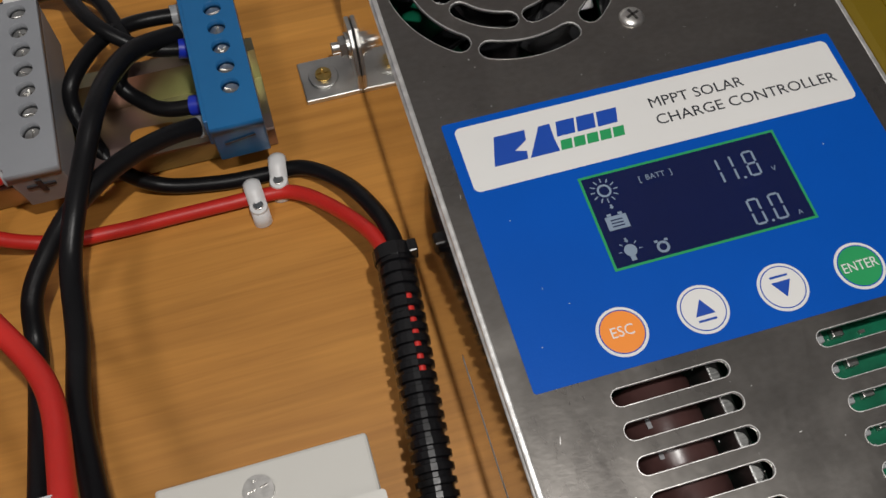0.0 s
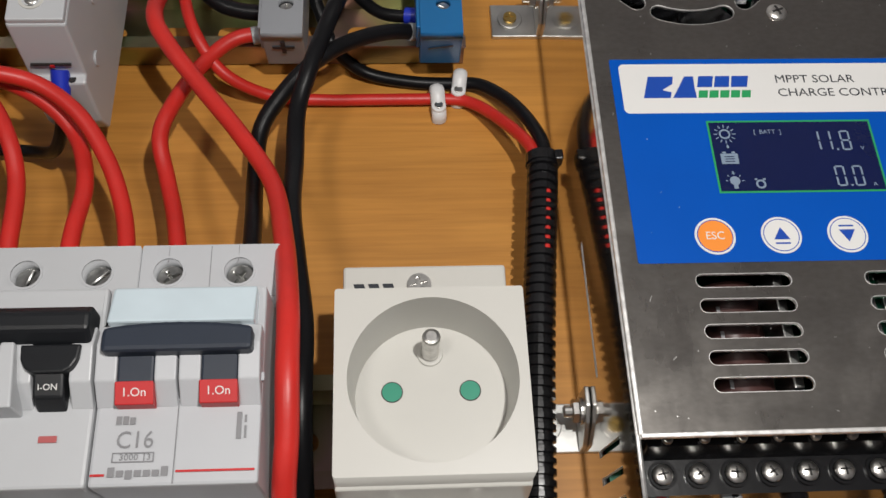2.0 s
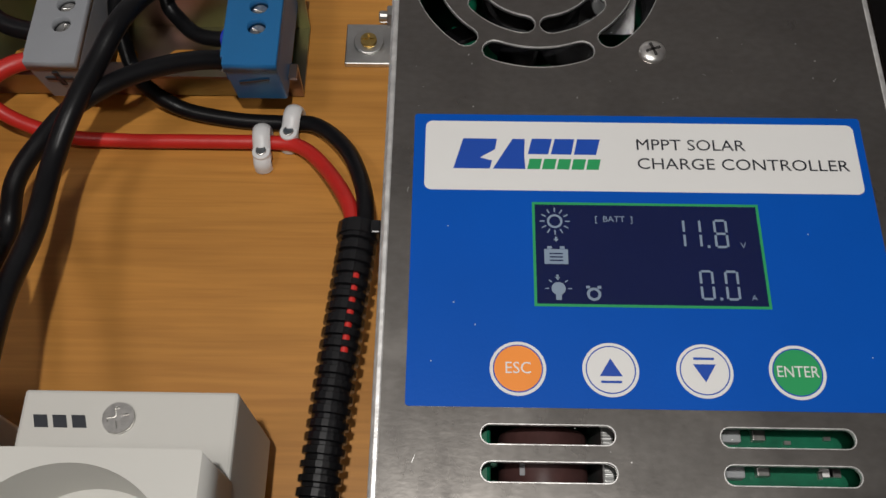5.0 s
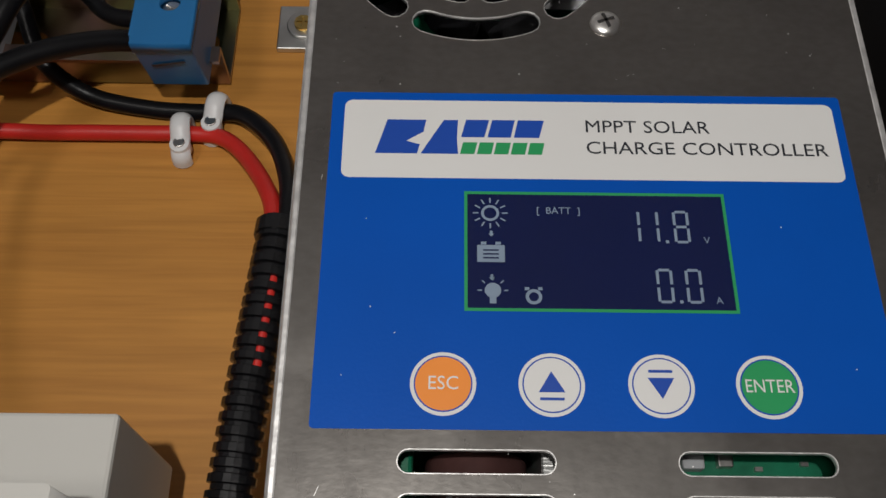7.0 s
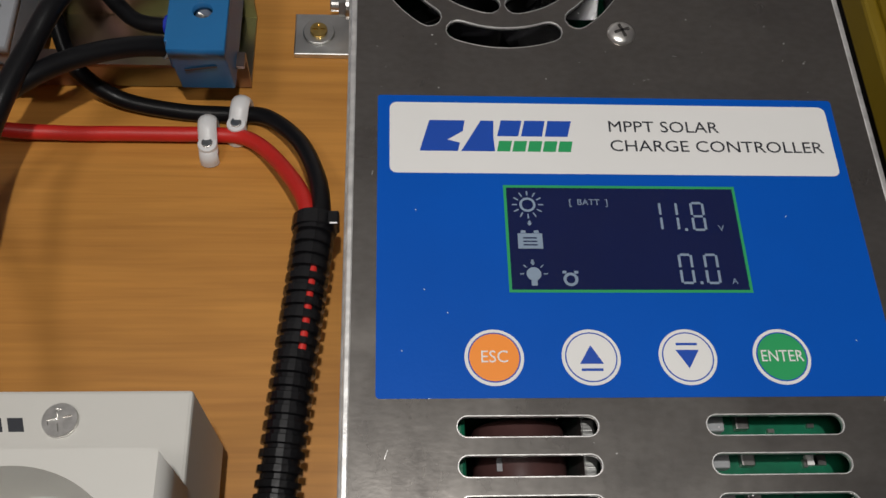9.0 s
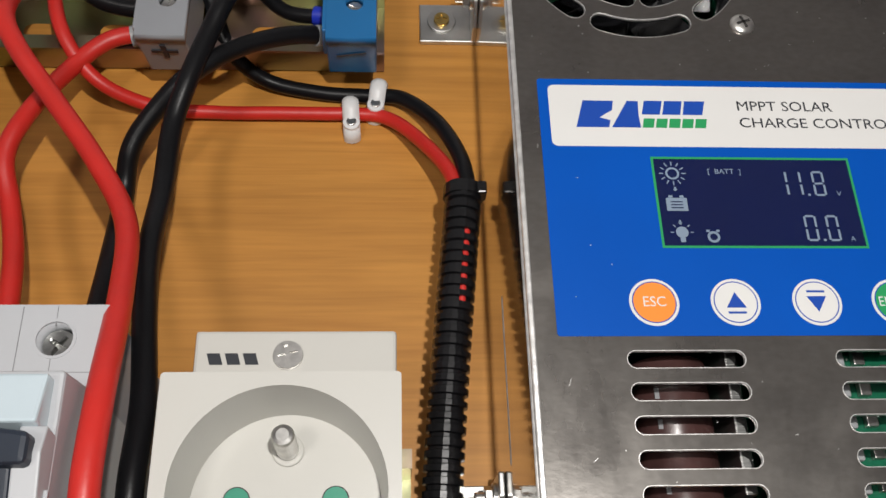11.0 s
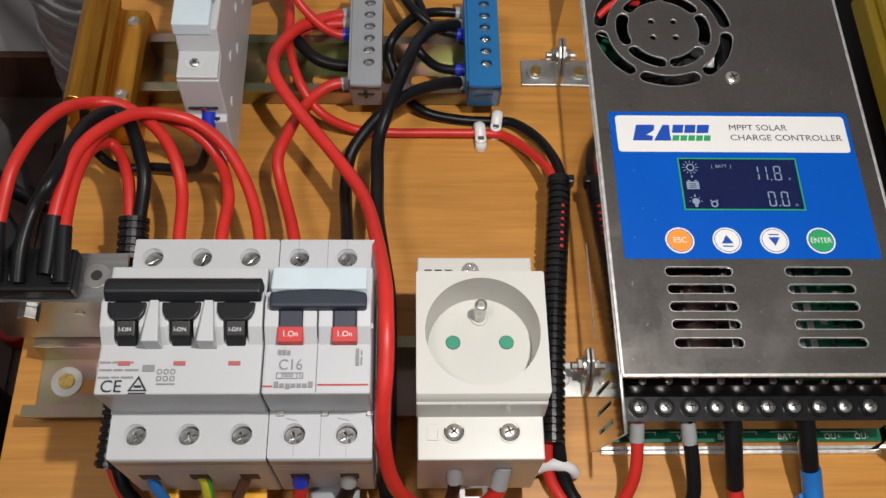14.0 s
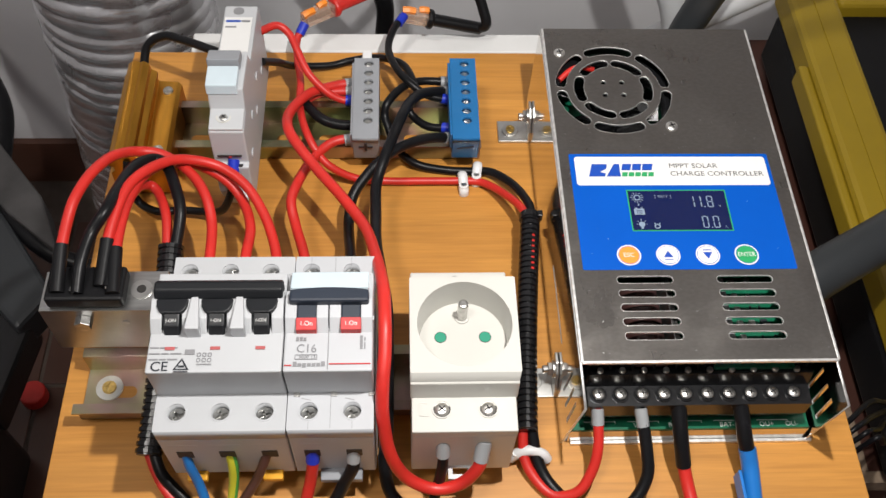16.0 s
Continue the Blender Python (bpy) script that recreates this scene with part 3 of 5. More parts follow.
box(39.8, 40.6, -43.5, -42.9, ZS - 0.02, ZS, bm=b)
part("clock_icon", b, SEG, screen)
for y in (-31.4, -40.4):
    part("arrow_icon", prism_z([(31.2, y), (31.7, y), (31.7, y - 0.6), (32.0, y - 0.6), (31.45, y - 1.2), (30.9, y - 0.6), (31.2, y - 0.6)], ZS - 0.02, ZS), SEG, screen)
for x, m, ring in ((22.7, ORANGE_L, WHITE_L), (41.5, WHITE_L, WHITE_L), (60.5, WHITE_L, WHITE_L), (79.2, GREEN_L, WHITE_L)):
    btn = part("button", cyl(x, -61.4, ZL, 5.75, 0.12, "z", 40), WHITE_L, label_ob)
    part("button_ring", sheet(ring_xy(x, -61.4, 5.1, 36), [ring_xy(x, -61.4, 4.85, 36)], ZL + 0.2, 0.1), INKBLUE, btn)
    part("button_face", cyl(x, -61.4, ZL + 0.1, 4.85, 0.09, "z", 36), m, btn)
part("lettering", text_mesh("ESC", 3.5, 22.7, -61.4, ZL + 0.24, 0, wide=0.95), WHITE_L, label_ob)
part("lettering", text_mesh("ENTER", 3.4, 79.2, -61.4, ZL + 0.24, 0, wide=0.85), WHITE_L, label_ob)
for x, s in ((41.5, 1), (60.5, -1)):
    part("arrow_mark", prism_z([(x - 2.3, -61.4 - 1.4 * s), (x + 2.3, -61.4 - 1.4 * s), (x, -61.4 + 2.4 * s)][::s], ZL + 0.2, ZL + 0.26), INKBLUE, label_ob)
    part("arrow_bar", box(x - 2.1, x + 2.1, -61.4 - 2.6 * s - 0.25, -61.4 - 2.6 * s + 0.25, ZL + 0.2, ZL + 0.26), INKBLUE, label_ob)

# dust flecks and scuffs on the case
for x, y in ((8.0, -29), (9.5, -47), (14, -52), (86, -30), (95, -58), (5, -60)):
    part("fleck", cyl(x, y, ZL, 0.12, 0.05, "z", 8), WHITE_L, label_ob)
for x, y, w, a in ((68, 12, 3.0, -15), (60, 5, 2.0, 30), (2, -80, 6, 70), (6, -97, 5, 40), (50, -92, 2.5, 10), (46, -112, 3, -30), (98, -70, 4, 60), (84, 36, 2.0, 5), (-1, -20, 4, 80)):
    q = box(-w / 7, w / 7, -0.05, 0.05, 0, 0.02)
    bmesh.ops.transform(q, matrix=Matrix.Translation((x, y, ZT)) @ Matrix.Rotation(radians(a), 4, "Z"), verts=q.verts)
    part("scuff", q, EDGE, ctl)

dust = random.Random(11)
for k in range(46):
    x, y = dust.uniform(X0 + 3, X1 - 3), dust.choice([dust.uniform(-114, -72), dust.uniform(2, 26)])
    part("fleck", cyl(x, y, ZT, dust.uniform(0.08, 0.2), 0.03, "z", 7), EDGE, ctl)

# terminal strip in the open end
strip = part("terminal_strip", prism_x([(-104, 56), (-110, 56), (-112, 50), (-116, 50), (-117.5, 41), (-127, 40.2), (-127.2, 30), (-122.5, 15.8), (-104, 15.8)], 0, 104), BLACKP, ctl, "black barrier terminal strip with ten screws")
for k in range(11):
    part("barrier", prism_x([(-104, 40), (-104, 56.4), (-110.4, 56.4), (-113, 51), (-115.5, 45), (-115.5, 40)], -0.4 + 10.1 * k, 0.4 + 10.1 * k), MATTE, strip)
for k in range(10):
    x = 5.2 + 10.1 * k
    part("screw_cup", sheet(ring_xy(x, -121.6, 3.9, 28), [ring_xy(x, -121.6, 3.2, 28)], 41.6, 1.2), BLACKP, strip)
    dome_screw(strip, x, -121.6, 41.8, 2.9, rng.uniform(0, 90), SCREWB)
    part("rear_screw", cyl(x, -114.3, 50, 1.5, 1.8, "z", 16, bevel=0.5), SCREWM, strip)
for s, x in (("V+", 5), ("V-", 25), ("BAT+", 44), ("BAT-", 68), ("OU+", 87), ("OU-", 99)):
    part("lettering", text_mesh(s, 3.4, 1.02 * x + 2, -126.4, 15.65, 0), WHITE_L, pcb)
for k in range(5):
    part("legend_line", box(2 + 21 * k, 17 + 21 * k, -124.4, -124.1, 15.6, 15.65), WHITE_L, pcb)
    part("legend_line", box(17 + 21 * k, 17.3 + 21 * k, -125.4, -124.1, 15.6, 15.65), WHITE_L, pcb)

# brackets that hold the case


def angle_bracket(y):
    br = thing("angle_bracket", -17, y, 0, "zinc-plated steel angle bracket screwed to the board", "bracket", "case brackets")
    part("foot", box(-26.5, -7.6, y - 8, y + 8, 0, 2.0, 0.4), ZINC, br)
    part("upright", prism_x([(y - 8, 2), (y - 8, 9), (y - 3, 17), (y + 1.5, 20.5), (y + 7.5, 20.5), (y + 8, 19), (y + 8, 2)], -9.2, -7.6, 0.4), ZINC, br)
    part("washer", cyl(-19, y + 0.5, 2, 4.9, 0.8, "z", 28, bevel=0.3), ZINC, br)
    screw_head(br, -19, y + 0.5, 2.6, 2.6, BRASS)
    part("washer", cyl(-10.2, y + 2, 13, 4.3, 1.0, "x", 24), SCREWM, br)
    part("nut", cyl(-12.4, y + 2, 13, 3.6, 2.2, "x", 6, bevel=0.3), SCREWM, br)
    part("bolt", cyl(-15.0, y + 2, 13, 1.9, 3.0, "x", 14, bevel=0.4), SCREWM, br)
    return br


angle_bracket(69.5)
angle_bracket(-96.5)

# ---- mounting rails ----


def din_rail(name, x0, x1, yc, screws):
    r = thing(name, (x0 + x1) / 2, yc, 0, "yellow-passivated steel mounting rail screwed to the board", "rail", "mounting rails")
    prof = [(yc - 17.5, 15), (yc - 17.5, 16.2), (yc - 12.4, 16.2), (yc - 12.4, 2.2), (yc + 12.4, 2.2), (yc + 12.4, 16.2), (yc + 17.5, 16.2), (yc + 17.5, 15), (yc + 13.6, 15), (yc + 13.6, 1.0), (yc - 13.6, 1.0), (yc - 13.6, 15)]
    part("channel", prism_x(prof, x0, x1), PASSIV, r)
    for k in range(int((x1 - x0 - 14) // 25) + 1):
        xa = x0 + 10 + 25 * k
        part("slot", prism_z(rounded(xa, xa + 15, yc - 3.1, yc + 3.1, 3), 2.25, 2.3), WOOD, r, "slot showing the board beneath")
    for x in screws:
        part("washer", cyl(x, yc + 2, 2.3, 6.6, 1.0, "z", 28), ZINC, r)
        screw_head(r, x, yc + 2, 3.0, 3.4, BRASS)
    return r


din_rail("mounting_rail", -243, -38.5, 63, [])
din_rail("mounting_rail", -241, -31.0, -99.3, [-229.5])

# ---- circuit breakers ----
MCB_SIDE = [(-147, 17), (-63, 17), (-63, 59.5), (-82.2, 59.5), (-85, 90), (-132, 89.8), (-130.4, 57.5), (-147.5, 57.5)]


def pole_body(parent, x0, x1, material, bevel=0.8):
    return part("body", prism_x(MCB_SIDE[::-1], x0, x1, bevel), material, parent)


def dark_ring(parent, x, y, z, r, turn, name="terminal_screw"):
    """A sunken terminal screw in its round well, the well's shade painted on a dark floor."""
    part("screw_well", sheet(ring_xy(x, y, r + 0.9, 24), [ring_xy(x, y, r, 24)], z + 0.35, 0.4), CREAM, parent)
    part("well_floor", cyl(x, y, z - 0.05, r, 0.12, "z", 24), HOLE_SHADE, parent)
    dome_screw(parent, x, y, z - 0.2, r * 0.8, turn, SCREWM, name)


def shelf(parent, x0, x1, y0, y1, z, wells, material, cross):
    """A terminal shelf with deep screw wells, the screws sunk in them and a raised rim round each."""
    part("terminal_shelf", sheet(rounded(x0, x1, y0, y1, 0.6), [ring_xy(x, y, 3.9, 32) for x, y in wells], z, 8.9), material, parent)
    for x, y in wells:
        part("well_rim", sheet(ring_xy(x, y, 4.5, 32), [ring_xy(x, y, 3.85, 32)], z + 0.3, 0.5), material, parent)
        # dark disc paints the shade at the bottom of the well
        part("well_floor", cyl(x, y, z - 8.9, 3.95, 0.3, "z", 24), HOLE_SHADE, parent)
        screw_head(parent, x, y - 0.3, z - 8.4, 3.5, SCREWD, cross, rng.uniform(25, 70), 5.2, "terminal_screw")


def breaker(name, x0, n, w, label, material, toggle, slim_bar):
    m = thing(name, x0 + n * w / 2, -104, 17, label, "circuit breaker", "circuit breakers")
    x1 = x0 + n * w
    pole_body(m, x0 + 0.15, x1 - 0.15, material)
    centres = [x0 + (k + 0.5) * w + 0.5 for k in range(n)]
    shelf(m, x0 + 0.15, x1 - 0.15, -82.4, -63.0, 68.5, [(x - 2.2, -70.8) for x in centres], material, slim_bar)
    shelf(m, x0 + 0.15, x1 - 0.15, -147.5, -130.3, 66.5, [(x - 0.5, -138.9) for x in centres], material, True)
    for k in range(n):
        xa = x0 + k * w
        xc = xa + w / 2
        if k and not slim_bar:
            part("separator", prism_z([(xa - 1.5, -96.5), (xa - 2.0, -102), (xa - 2.9, -111.5), (xa + 2.9, -111.5), (xa + 2.0, -102), (xa + 1.5, -96.5)], 83, 91.9, 0.5), material, m)
        if slim_bar:
            part("seam", box(xc - 2.0, xc - 1.85, -68, -63.4, 68.5, 68.56), GREYINK, m)
            part("seam", box(xc - 2.0, xc - 1.85, -81.8, -75, 68.5, 68.56), GREYINK, m)
            part("seam", box(xa + 1.0, xa + w - 1.0, -78.3, -78.15, 68.5, 68.56), GREYINK, m)
            part("seam", box(xc - 0.1, xc + 0.05, -147, -143.6, 66.5, 66.56), GREYINK, m)
            part("slash_mark", prism_z([(xc - 3.4, -133.0), (xc + 0.8, -134.0), (xc + 0.8, -134.3), (xc - 3.4, -133.3)], 66.5, 66.56), GREYINK, m)
        if slim_bar and k:
            part("seam", box(xa - 0.1, xa + 0.1, -146.9, -131.0, 66.45, 66.56), GREYINK, m)
            part("seam", box(xa - 0.1, xa + 0.1, -82, -63.5, 68.45, 68.56), GREYINK, m)
            part("seam", box(xa - 0.12, xa + 0.12, -127, -108.5, 84.55, 84.62), GREYINK, m)
        # wire entry at the lower end, its shade painted as a dark patch
        part("wire_entry", box(xa + 5.6, xa + 12.6, -147.6, -146.6, 37, 44, 0.3), HOLE_SHADE, m)
        part("entry_rim", box(xa + 2.5, xa + w - 2.5, -147.5, -146.5, 50, 51.5), CREAM2, m)
        # toggle stem with side cheeks
        half = 4.0 if slim_bar else 3.3
        stem = [(-98, 80), (-98, 90), (-106.5, 88.5), (-108.5, 84)] if slim_bar else [(-98, 80), (-98, 90), (-103, 90.2), (-108.5, 88.4), (-111, 83)]
        t = part("toggle", prism_x(stem, xc - half, xc + half, 0.6), toggle, m)
        if not slim_bar:
            sh = prism_z([(xc - 6.6, -97), (xc - 6.2, -100.5), (xc - 5.0, -102.6), (xc - 3.3, -103.6), (xc + 3.3, -103.6), (xc + 5.0, -102.6), (xc + 6.2, -100.5), (xc + 6.6, -97)], 83, 91.2, 0.5)
            part("shoulder", sh, toggle, t)
        for s in (-1, 1):
            part("cheek", prism_x([(-93, 80), (-92, 88.5), (-97, 90.3), (-105, 88.8), (-110, 84.2), (-110, 80)], xc + s * 6.5 - 2.4, xc + s * 6.5 + 2.4, 0.4), material, m)
        if slim_bar:
            part("state_flag", prism_x([(-105.4, 86), (-105.4, 89.4), (-110.2, 87.5), (-110.2, 84)], xc - 4.2, xc + 4.2, 0.2), REDP, m)
            part("lettering", tilt_text("1.On", 2.7, xc, -107.8, 88.65, -22), WHITE_L, m)
        else:
            part("lettering", tilt_text("I-ON", 2.0, xc, -106.4, 89.35, -17), WHITE_L, m)
            part("state_window", box(xc - 2.0, xc + 2.0, -117.4, -115.9, 84.5, 84.75, 0.1), FADED_OR_SHADED_RED, m)
    ta, tb = (x0 + 2, x1 - 1.6) if slim_bar else (x0 + 1.2, x1 - 0.8)
    if slim_bar:
        arch = [(ta + (tb - ta) * k / 12, -94.2 + 1.3 * (1 - (k / 6 - 1) ** 2)) for k in range(13)]
        part("toggle_bar", prism_z([(tb, -99.8), (ta, -99.8)] + arch, 85, 93.6, 1.1), toggle, m)
    else:
        part("toggle_bar", prism_x([(-90.5, 85), (-90.5, 91), (-93, 93.8), (-97, 93.5), (-99.5, 90), (-99, 85)], ta, tb, 0.9), toggle, m)
    return m


def tilt_text(body, size, x, y, z, tilt, thick=0.02):
    b = text_mesh(body, size, 0, 0, 0, 0, thick=thick)
    bmesh.ops.transform(b, matrix=Matrix.Translation((x, y, z)) @ Matrix.Rotation(radians(-tilt), 4, "X"), verts=b.verts)
    return b


b3 = breaker("circuit_breaker", -188.4, 3, 18.3, "light grey three-pole circuit breaker with black toggle bar, switched on", CREAM2, TOGGLE, False)
part("name_strip", box(-187, -134.5, -89.5, -82.5, 84.3, 84.6), CREAM2, b3)
part("maker_mark", box(-181, -174, -88.5, -86.2, 84.6, 84.7), GREYINK, b3)
for k, (w, y) in enumerate(((11, -116.3), (13, -119.0), (11.5, -121.6))):
    for q, (a, c) in enumerate(((0, 0.32), (0.37, 0.6), (0.65, 1.0))):
        part("small_print", box(-187.2 + w * a, -187.2 + w * c, y - 0.3, y + 0.3, 84.6, 84.68), GREYINK, b3)
part("small_print", box(-173, -169, -119.5, -117.2, 84.6, 84.68), GREYINK, b3)
part("lettering", text_mesh("CE", 6.0, -182.6, -124.9, 84.68, 0), INK, b3)
part("triangle_mark", sheet([(-177, -126.4), (-170.6, -126.4), (-173.8, -121.0)], [[(-176, -125.9), (-171.6, -125.9), (-173.8, -122.1)]], 84.7, 0.1), INK, b3)
part("triangle_mark", box(-176.6, -171.0, -127.3, -126.9, 84.6, 84.68), INK, b3)
part("triangle_mark", box(-175.0, -172.6, -125.2, -124.4, 84.6, 84.68), INK, b3)
for k in range(3):
    for y in (-119.6, -122.0):
        part("wiring_symbol", sheet(rounded(-168.0 + 2.2 * k, -166.4 + 2.2 * k, y - 0.9, y + 0.9, 0.5), [rounded(-167.7 + 2.2 * k, -166.7 + 2.2 * k, y - 0.6, y + 0.6, 0.3)], 84.7, 0.1), GREYINK, b3)
part("small_print", box(-167.8, -161.8, -124.2, -123.7, 84.6, 84.68), GREYINK, b3)

b2 = breaker("circuit_breaker", -133.3, 2, 18.3, "light grey two-pole circuit breaker, slate toggle switched on", PLASTIC, TOGGLE2, True)
part("label_window", prism_x([(-82.0, 80), (-82.0, 87.5), (-91.8, 90.6), (-92.6, 85), (-91, 80)], -131.5, -98.6, 0.6), CLEARBLUE, b2, "pale blue transparent label window")
part("lettering", text_mesh("C16", 5.4, -123.8, -117.4, 84.68, 0, wide=0.9), GREYINK, b2)
for k in range(3):
    part("small_print", box(-128.3 + 1.5 * k, -127.1 + 1.5 * k, -113.8, -111.9 - 0.3 * (k == 2), 84.6, 84.68), GREYINK, b2)
part("small_print", sheet([(-128.4, -122.2), (-119.4, -122.2), (-119.4, -120.0), (-128.4, -120.0)], [[(-128.15, -121.95), (-121.6, -121.95), (-121.6, -120.25), (-128.15, -120.25)], [(-121.4, -121.95), (-119.65, -121.95), (-119.65, -120.25), (-121.4, -120.25)]], 84.7, 0.1), GREYINK, b2)
part("lettering", text_mesh("3000", 1.9, -124.8, -121.1, 84.66, 0, wide=1.1), GREYINK, b2)
part("lettering", text_mesh("3", 1.9, -120.5, -121.1, 84.66, 0), GREYINK, b2)
part("red_line", box(-132.6, -129.6, -125.1, -124.6, 84.6, 84.68), REDP, b2)
part("red_line", box(-114.5, -97.6, -124.6, -124.1, 84.6, 84.68), REDP, b2)
for k in range(7):
    part("maker_mark", box(-129.0 + 1.9 * k, -127.5 + 1.9 * k, -125.3 - 0.5 * (k == 2), -123.9 + 0.7 * (k in (0, 6)), 84.6, 84.68), GREYINK, b2)
part("side_mark", box(-102.0, -100.9, -117.6, -111.5, 84.6, 84.68), GREYINK, b2)
part("side_mark", box(-100.3, -99.8, -117.4, -114.6, 84.6, 84.68), GREYINK, b2)
part("side_mark", box(-100.3, -99.8, -113.9, -112.2, 84.6, 84.68), GREYINK, b2)
for x in (-133.0, -117.0, -98.9):
    part("front_notch", box(x + 0.2, x + 2.6, -104.6, -102.6, 84.9, 85.6, 0.2), PLASTIC, b2)
for x in (-130.6, -115.0, -99.0):
    part("clip_tab", box(x, x + 2.6, -132.6, -130.6, 66.6, 67.4, 0.2), SCREWM, b2)
for x, w in ((-183, 11), (-149, 11)):
    part("rail_foot", box(x + 1, x + w - 1, -151.5, -146, 16.5, 20, 0.6), YELP, b3, "yellow plastic rail foot")
part("rail_foot", box(-122, -103, -152.5, -146, 16.5, 20.5, 0.6), GREY_T, b2, "grey plastic rail foot")
part("rating_label", box(-96.55, -96.3, -142, -84, 22, 60), WHITE_L, b2)
for k in range(7):
    part("small_print", box(-96.32, -96.2, -140 + k * 8, -135 + k * 8, 30, 31.0 + (k % 3) * 6), GREYINK, b2)

for m in (b3, b2):
    for o in m.children:
        low = min(v.co.z for v in o.data.vertices) + m.location.z
        if low > 0.079:
            still = m is b3 and o.name.startswith("toggle_bar")
            o.location = (0, -0.002 if still else -0.0046, 0.0056)

# ---- socket ----
so = thing("power_socket", -58.5, -104, 17, "cream rail-mounted mains socket with round recess and earth pin", "socket")
SX0, SX1, SCX, SCY = -81.4, -34.8, -57.8, -106.2
part("base", prism_x([(-147, 17), (-64.4, 17), (-64.4, 56.5), (-147, 56.5)][::-1], SX0 + 0.6, SX1 - 0.6, 0.8), CREAM, so)
part("lower_step", prism_x([(-147, 56), (-147, 61), (-130.5, 61.5), (-130.5, 56)], SX0 + 0.6, SX1 - 0.6, 0.5), CREAM, so)
part("housing", sheet(rounded(SX0, SX1, -129.6, -83.0, 0.8), [ring_xy(SCX, SCY, 20.5, 72)], 82.4, 26), CREAM, so)
part("lower_ridge", prism_x([(-128.5, 61), (-128.5, 74), (-130.5, 73), (-131.5, 61)], SX0, SX1, 0.4), CREAM, so)
part("recess_floor", cyl(SCX, SCY, 62, 20.55, 4.0, "z", 64), CREAM, so)
b = bmesh.new()
seg = 72
for k in range(seg):
    a0, a1 = 2 * math.pi * k / seg, 2 * math.pi * (k + 1) / seg
    q = [(SCX + r * math.cos(a), SCY + r * math.sin(a), z) for a, r, z in ((a0, 20.5, 82.45), (a1, 20.5, 82.45), (a1, 19.2, 66.1), (a0, 19.2, 66.1))]
    b.faces.new([b.verts.new(v) for v in q])
bmesh.ops.remove_doubles(b, verts=b.verts[:], dist=0.001)
part("recess_wall", b, CREAM, so, smooth=True)
for s in (-1, 1):
    # dark disc painted as the shade round the shutter
    part("contact_hole", cyl(SCX + 9.9 * s, SCY + 1.7, 66.0, 2.75, 0.15, "z", 28), HOLE_SHADE, so)
    part("shutter", cyl(SCX + 9.9 * s, SCY + 1.7, 66.1, 2.5, 0.12, "z", 28), GREENP, so, "green shutter disc")
part("pin_socket", cyl(SCX, SCY + 11.6, 66, 3.3, 0.8, "z", 24, bevel=0.3), CREAM, so)
part("earth_pin", cyl(SCX, SCY + 11.6, 66.5, 2.3, 12.6, "z", 24, bevel=1.0), SCREWM, so, "nickel earth pin")
screw_head(so, -59.8, -70.6, 56.4, 3.3, turn=12)
for x in (-67.8, -47.8):
    part("screw_well", sheet(ring_xy(x, -136.8, 4.3, 28), [ring_xy(x, -136.8, 3.7, 28)], 61.7, 0.5), CREAM, so)
    # shade of the screw well painted on its floor
    part("well_floor", cyl(x, -136.8, 61.2, 3.7, 0.15, "z", 24), HOLE_SHADE, so)
    dome_screw(so, x, -136.9, 61.3, 3.2, rng.uniform(0, 90), SCREWB, "terminal_screw")
part("moulded_mark", sheet(rounded(-77.4, -73.2, -140, -133.6, 0.3), [rounded(-76.9, -73.7, -139.5, -134.1, 0.2)], 61.6, 0.2), CREAM, so)
# maker's mark as three slanted blocks
for outline in [[(x, -69.9), (x + 2.9, -69.9), (x + 3.7, -72.6), (x + 0.8, -72.6)] for x in (-78.0, -74.0, -70.0)]:
    part("maker_mark", prism_z(outline, 56.5, 56.58), INK, so)
part("rail_foot", sheet([(-64, -153), (-53, -153), (-53, -146), (-64, -146)], [[(-62, -151), (-55, -151), (-55, -147.5), (-62, -147.5)]], 21, 2.5), NYLON, so)

# ---- fuse switch ----
fu = thing("fuse_switch", -172, 50, 17, "light grey one-module fuse switch with clear window", "switch")
FU = [(10, 17), (107, 17), (107, 62), (104, 68), (60, 71), (55, 80), (29, 82), (25, 69), (12.5, 68), (10.8, 46), (7.6, 45.4), (6.6, 26)]
part("body", prism_x(FU, -182.0, -164.0, 0.8), CREAM2, fu)
part("lever", prism_x([(53.5, 78), (53, 85), (44, 87.5), (42, 78)], -183.0, -166.5, 0.6), GREY_T, fu, "grey lever")
part("label_window", prism_x([(42, 79), (42, 85), (28.5, 85), (27.5, 79)], -182.4, -166.8, 0.6), CLEARBLUE, fu, "clear label window")
part("top_label", prism_x([(94, 68.7), (66, 70.6), (66, 71.0), (94, 69.1)], -181, -166), WHITE_L, fu)
part("blue_line", prism_x([(91.5, 68.8), (89.8, 68.9), (89.8, 69.5), (91.5, 69.4)], -180, -172), INKBLUE, fu)
part("small_print", prism_x([(91.5, 68.8), (89.8, 68.9), (89.8, 69.5), (91.5, 69.4)], -171.5, -167), GREYINK, fu)
part("small_print", prism_x([(86.5, 69.2), (85.3, 69.3), (85.3, 69.8), (86.5, 69.7)], -180, -174), GREYINK, fu)
part("top_recess", cyl(-174, 99.5, 67.7, 3.0, 0.8, "z", 20), GREYINK, fu)
part("lower_shelf", prism_x([(26, 66), (26, 71), (13, 69.8), (13, 66)], -181.6, -164.4, 0.5), CREAM2, fu)
dark_ring(fu, -174.5, 20.5, 70.2, 3.0, 40)
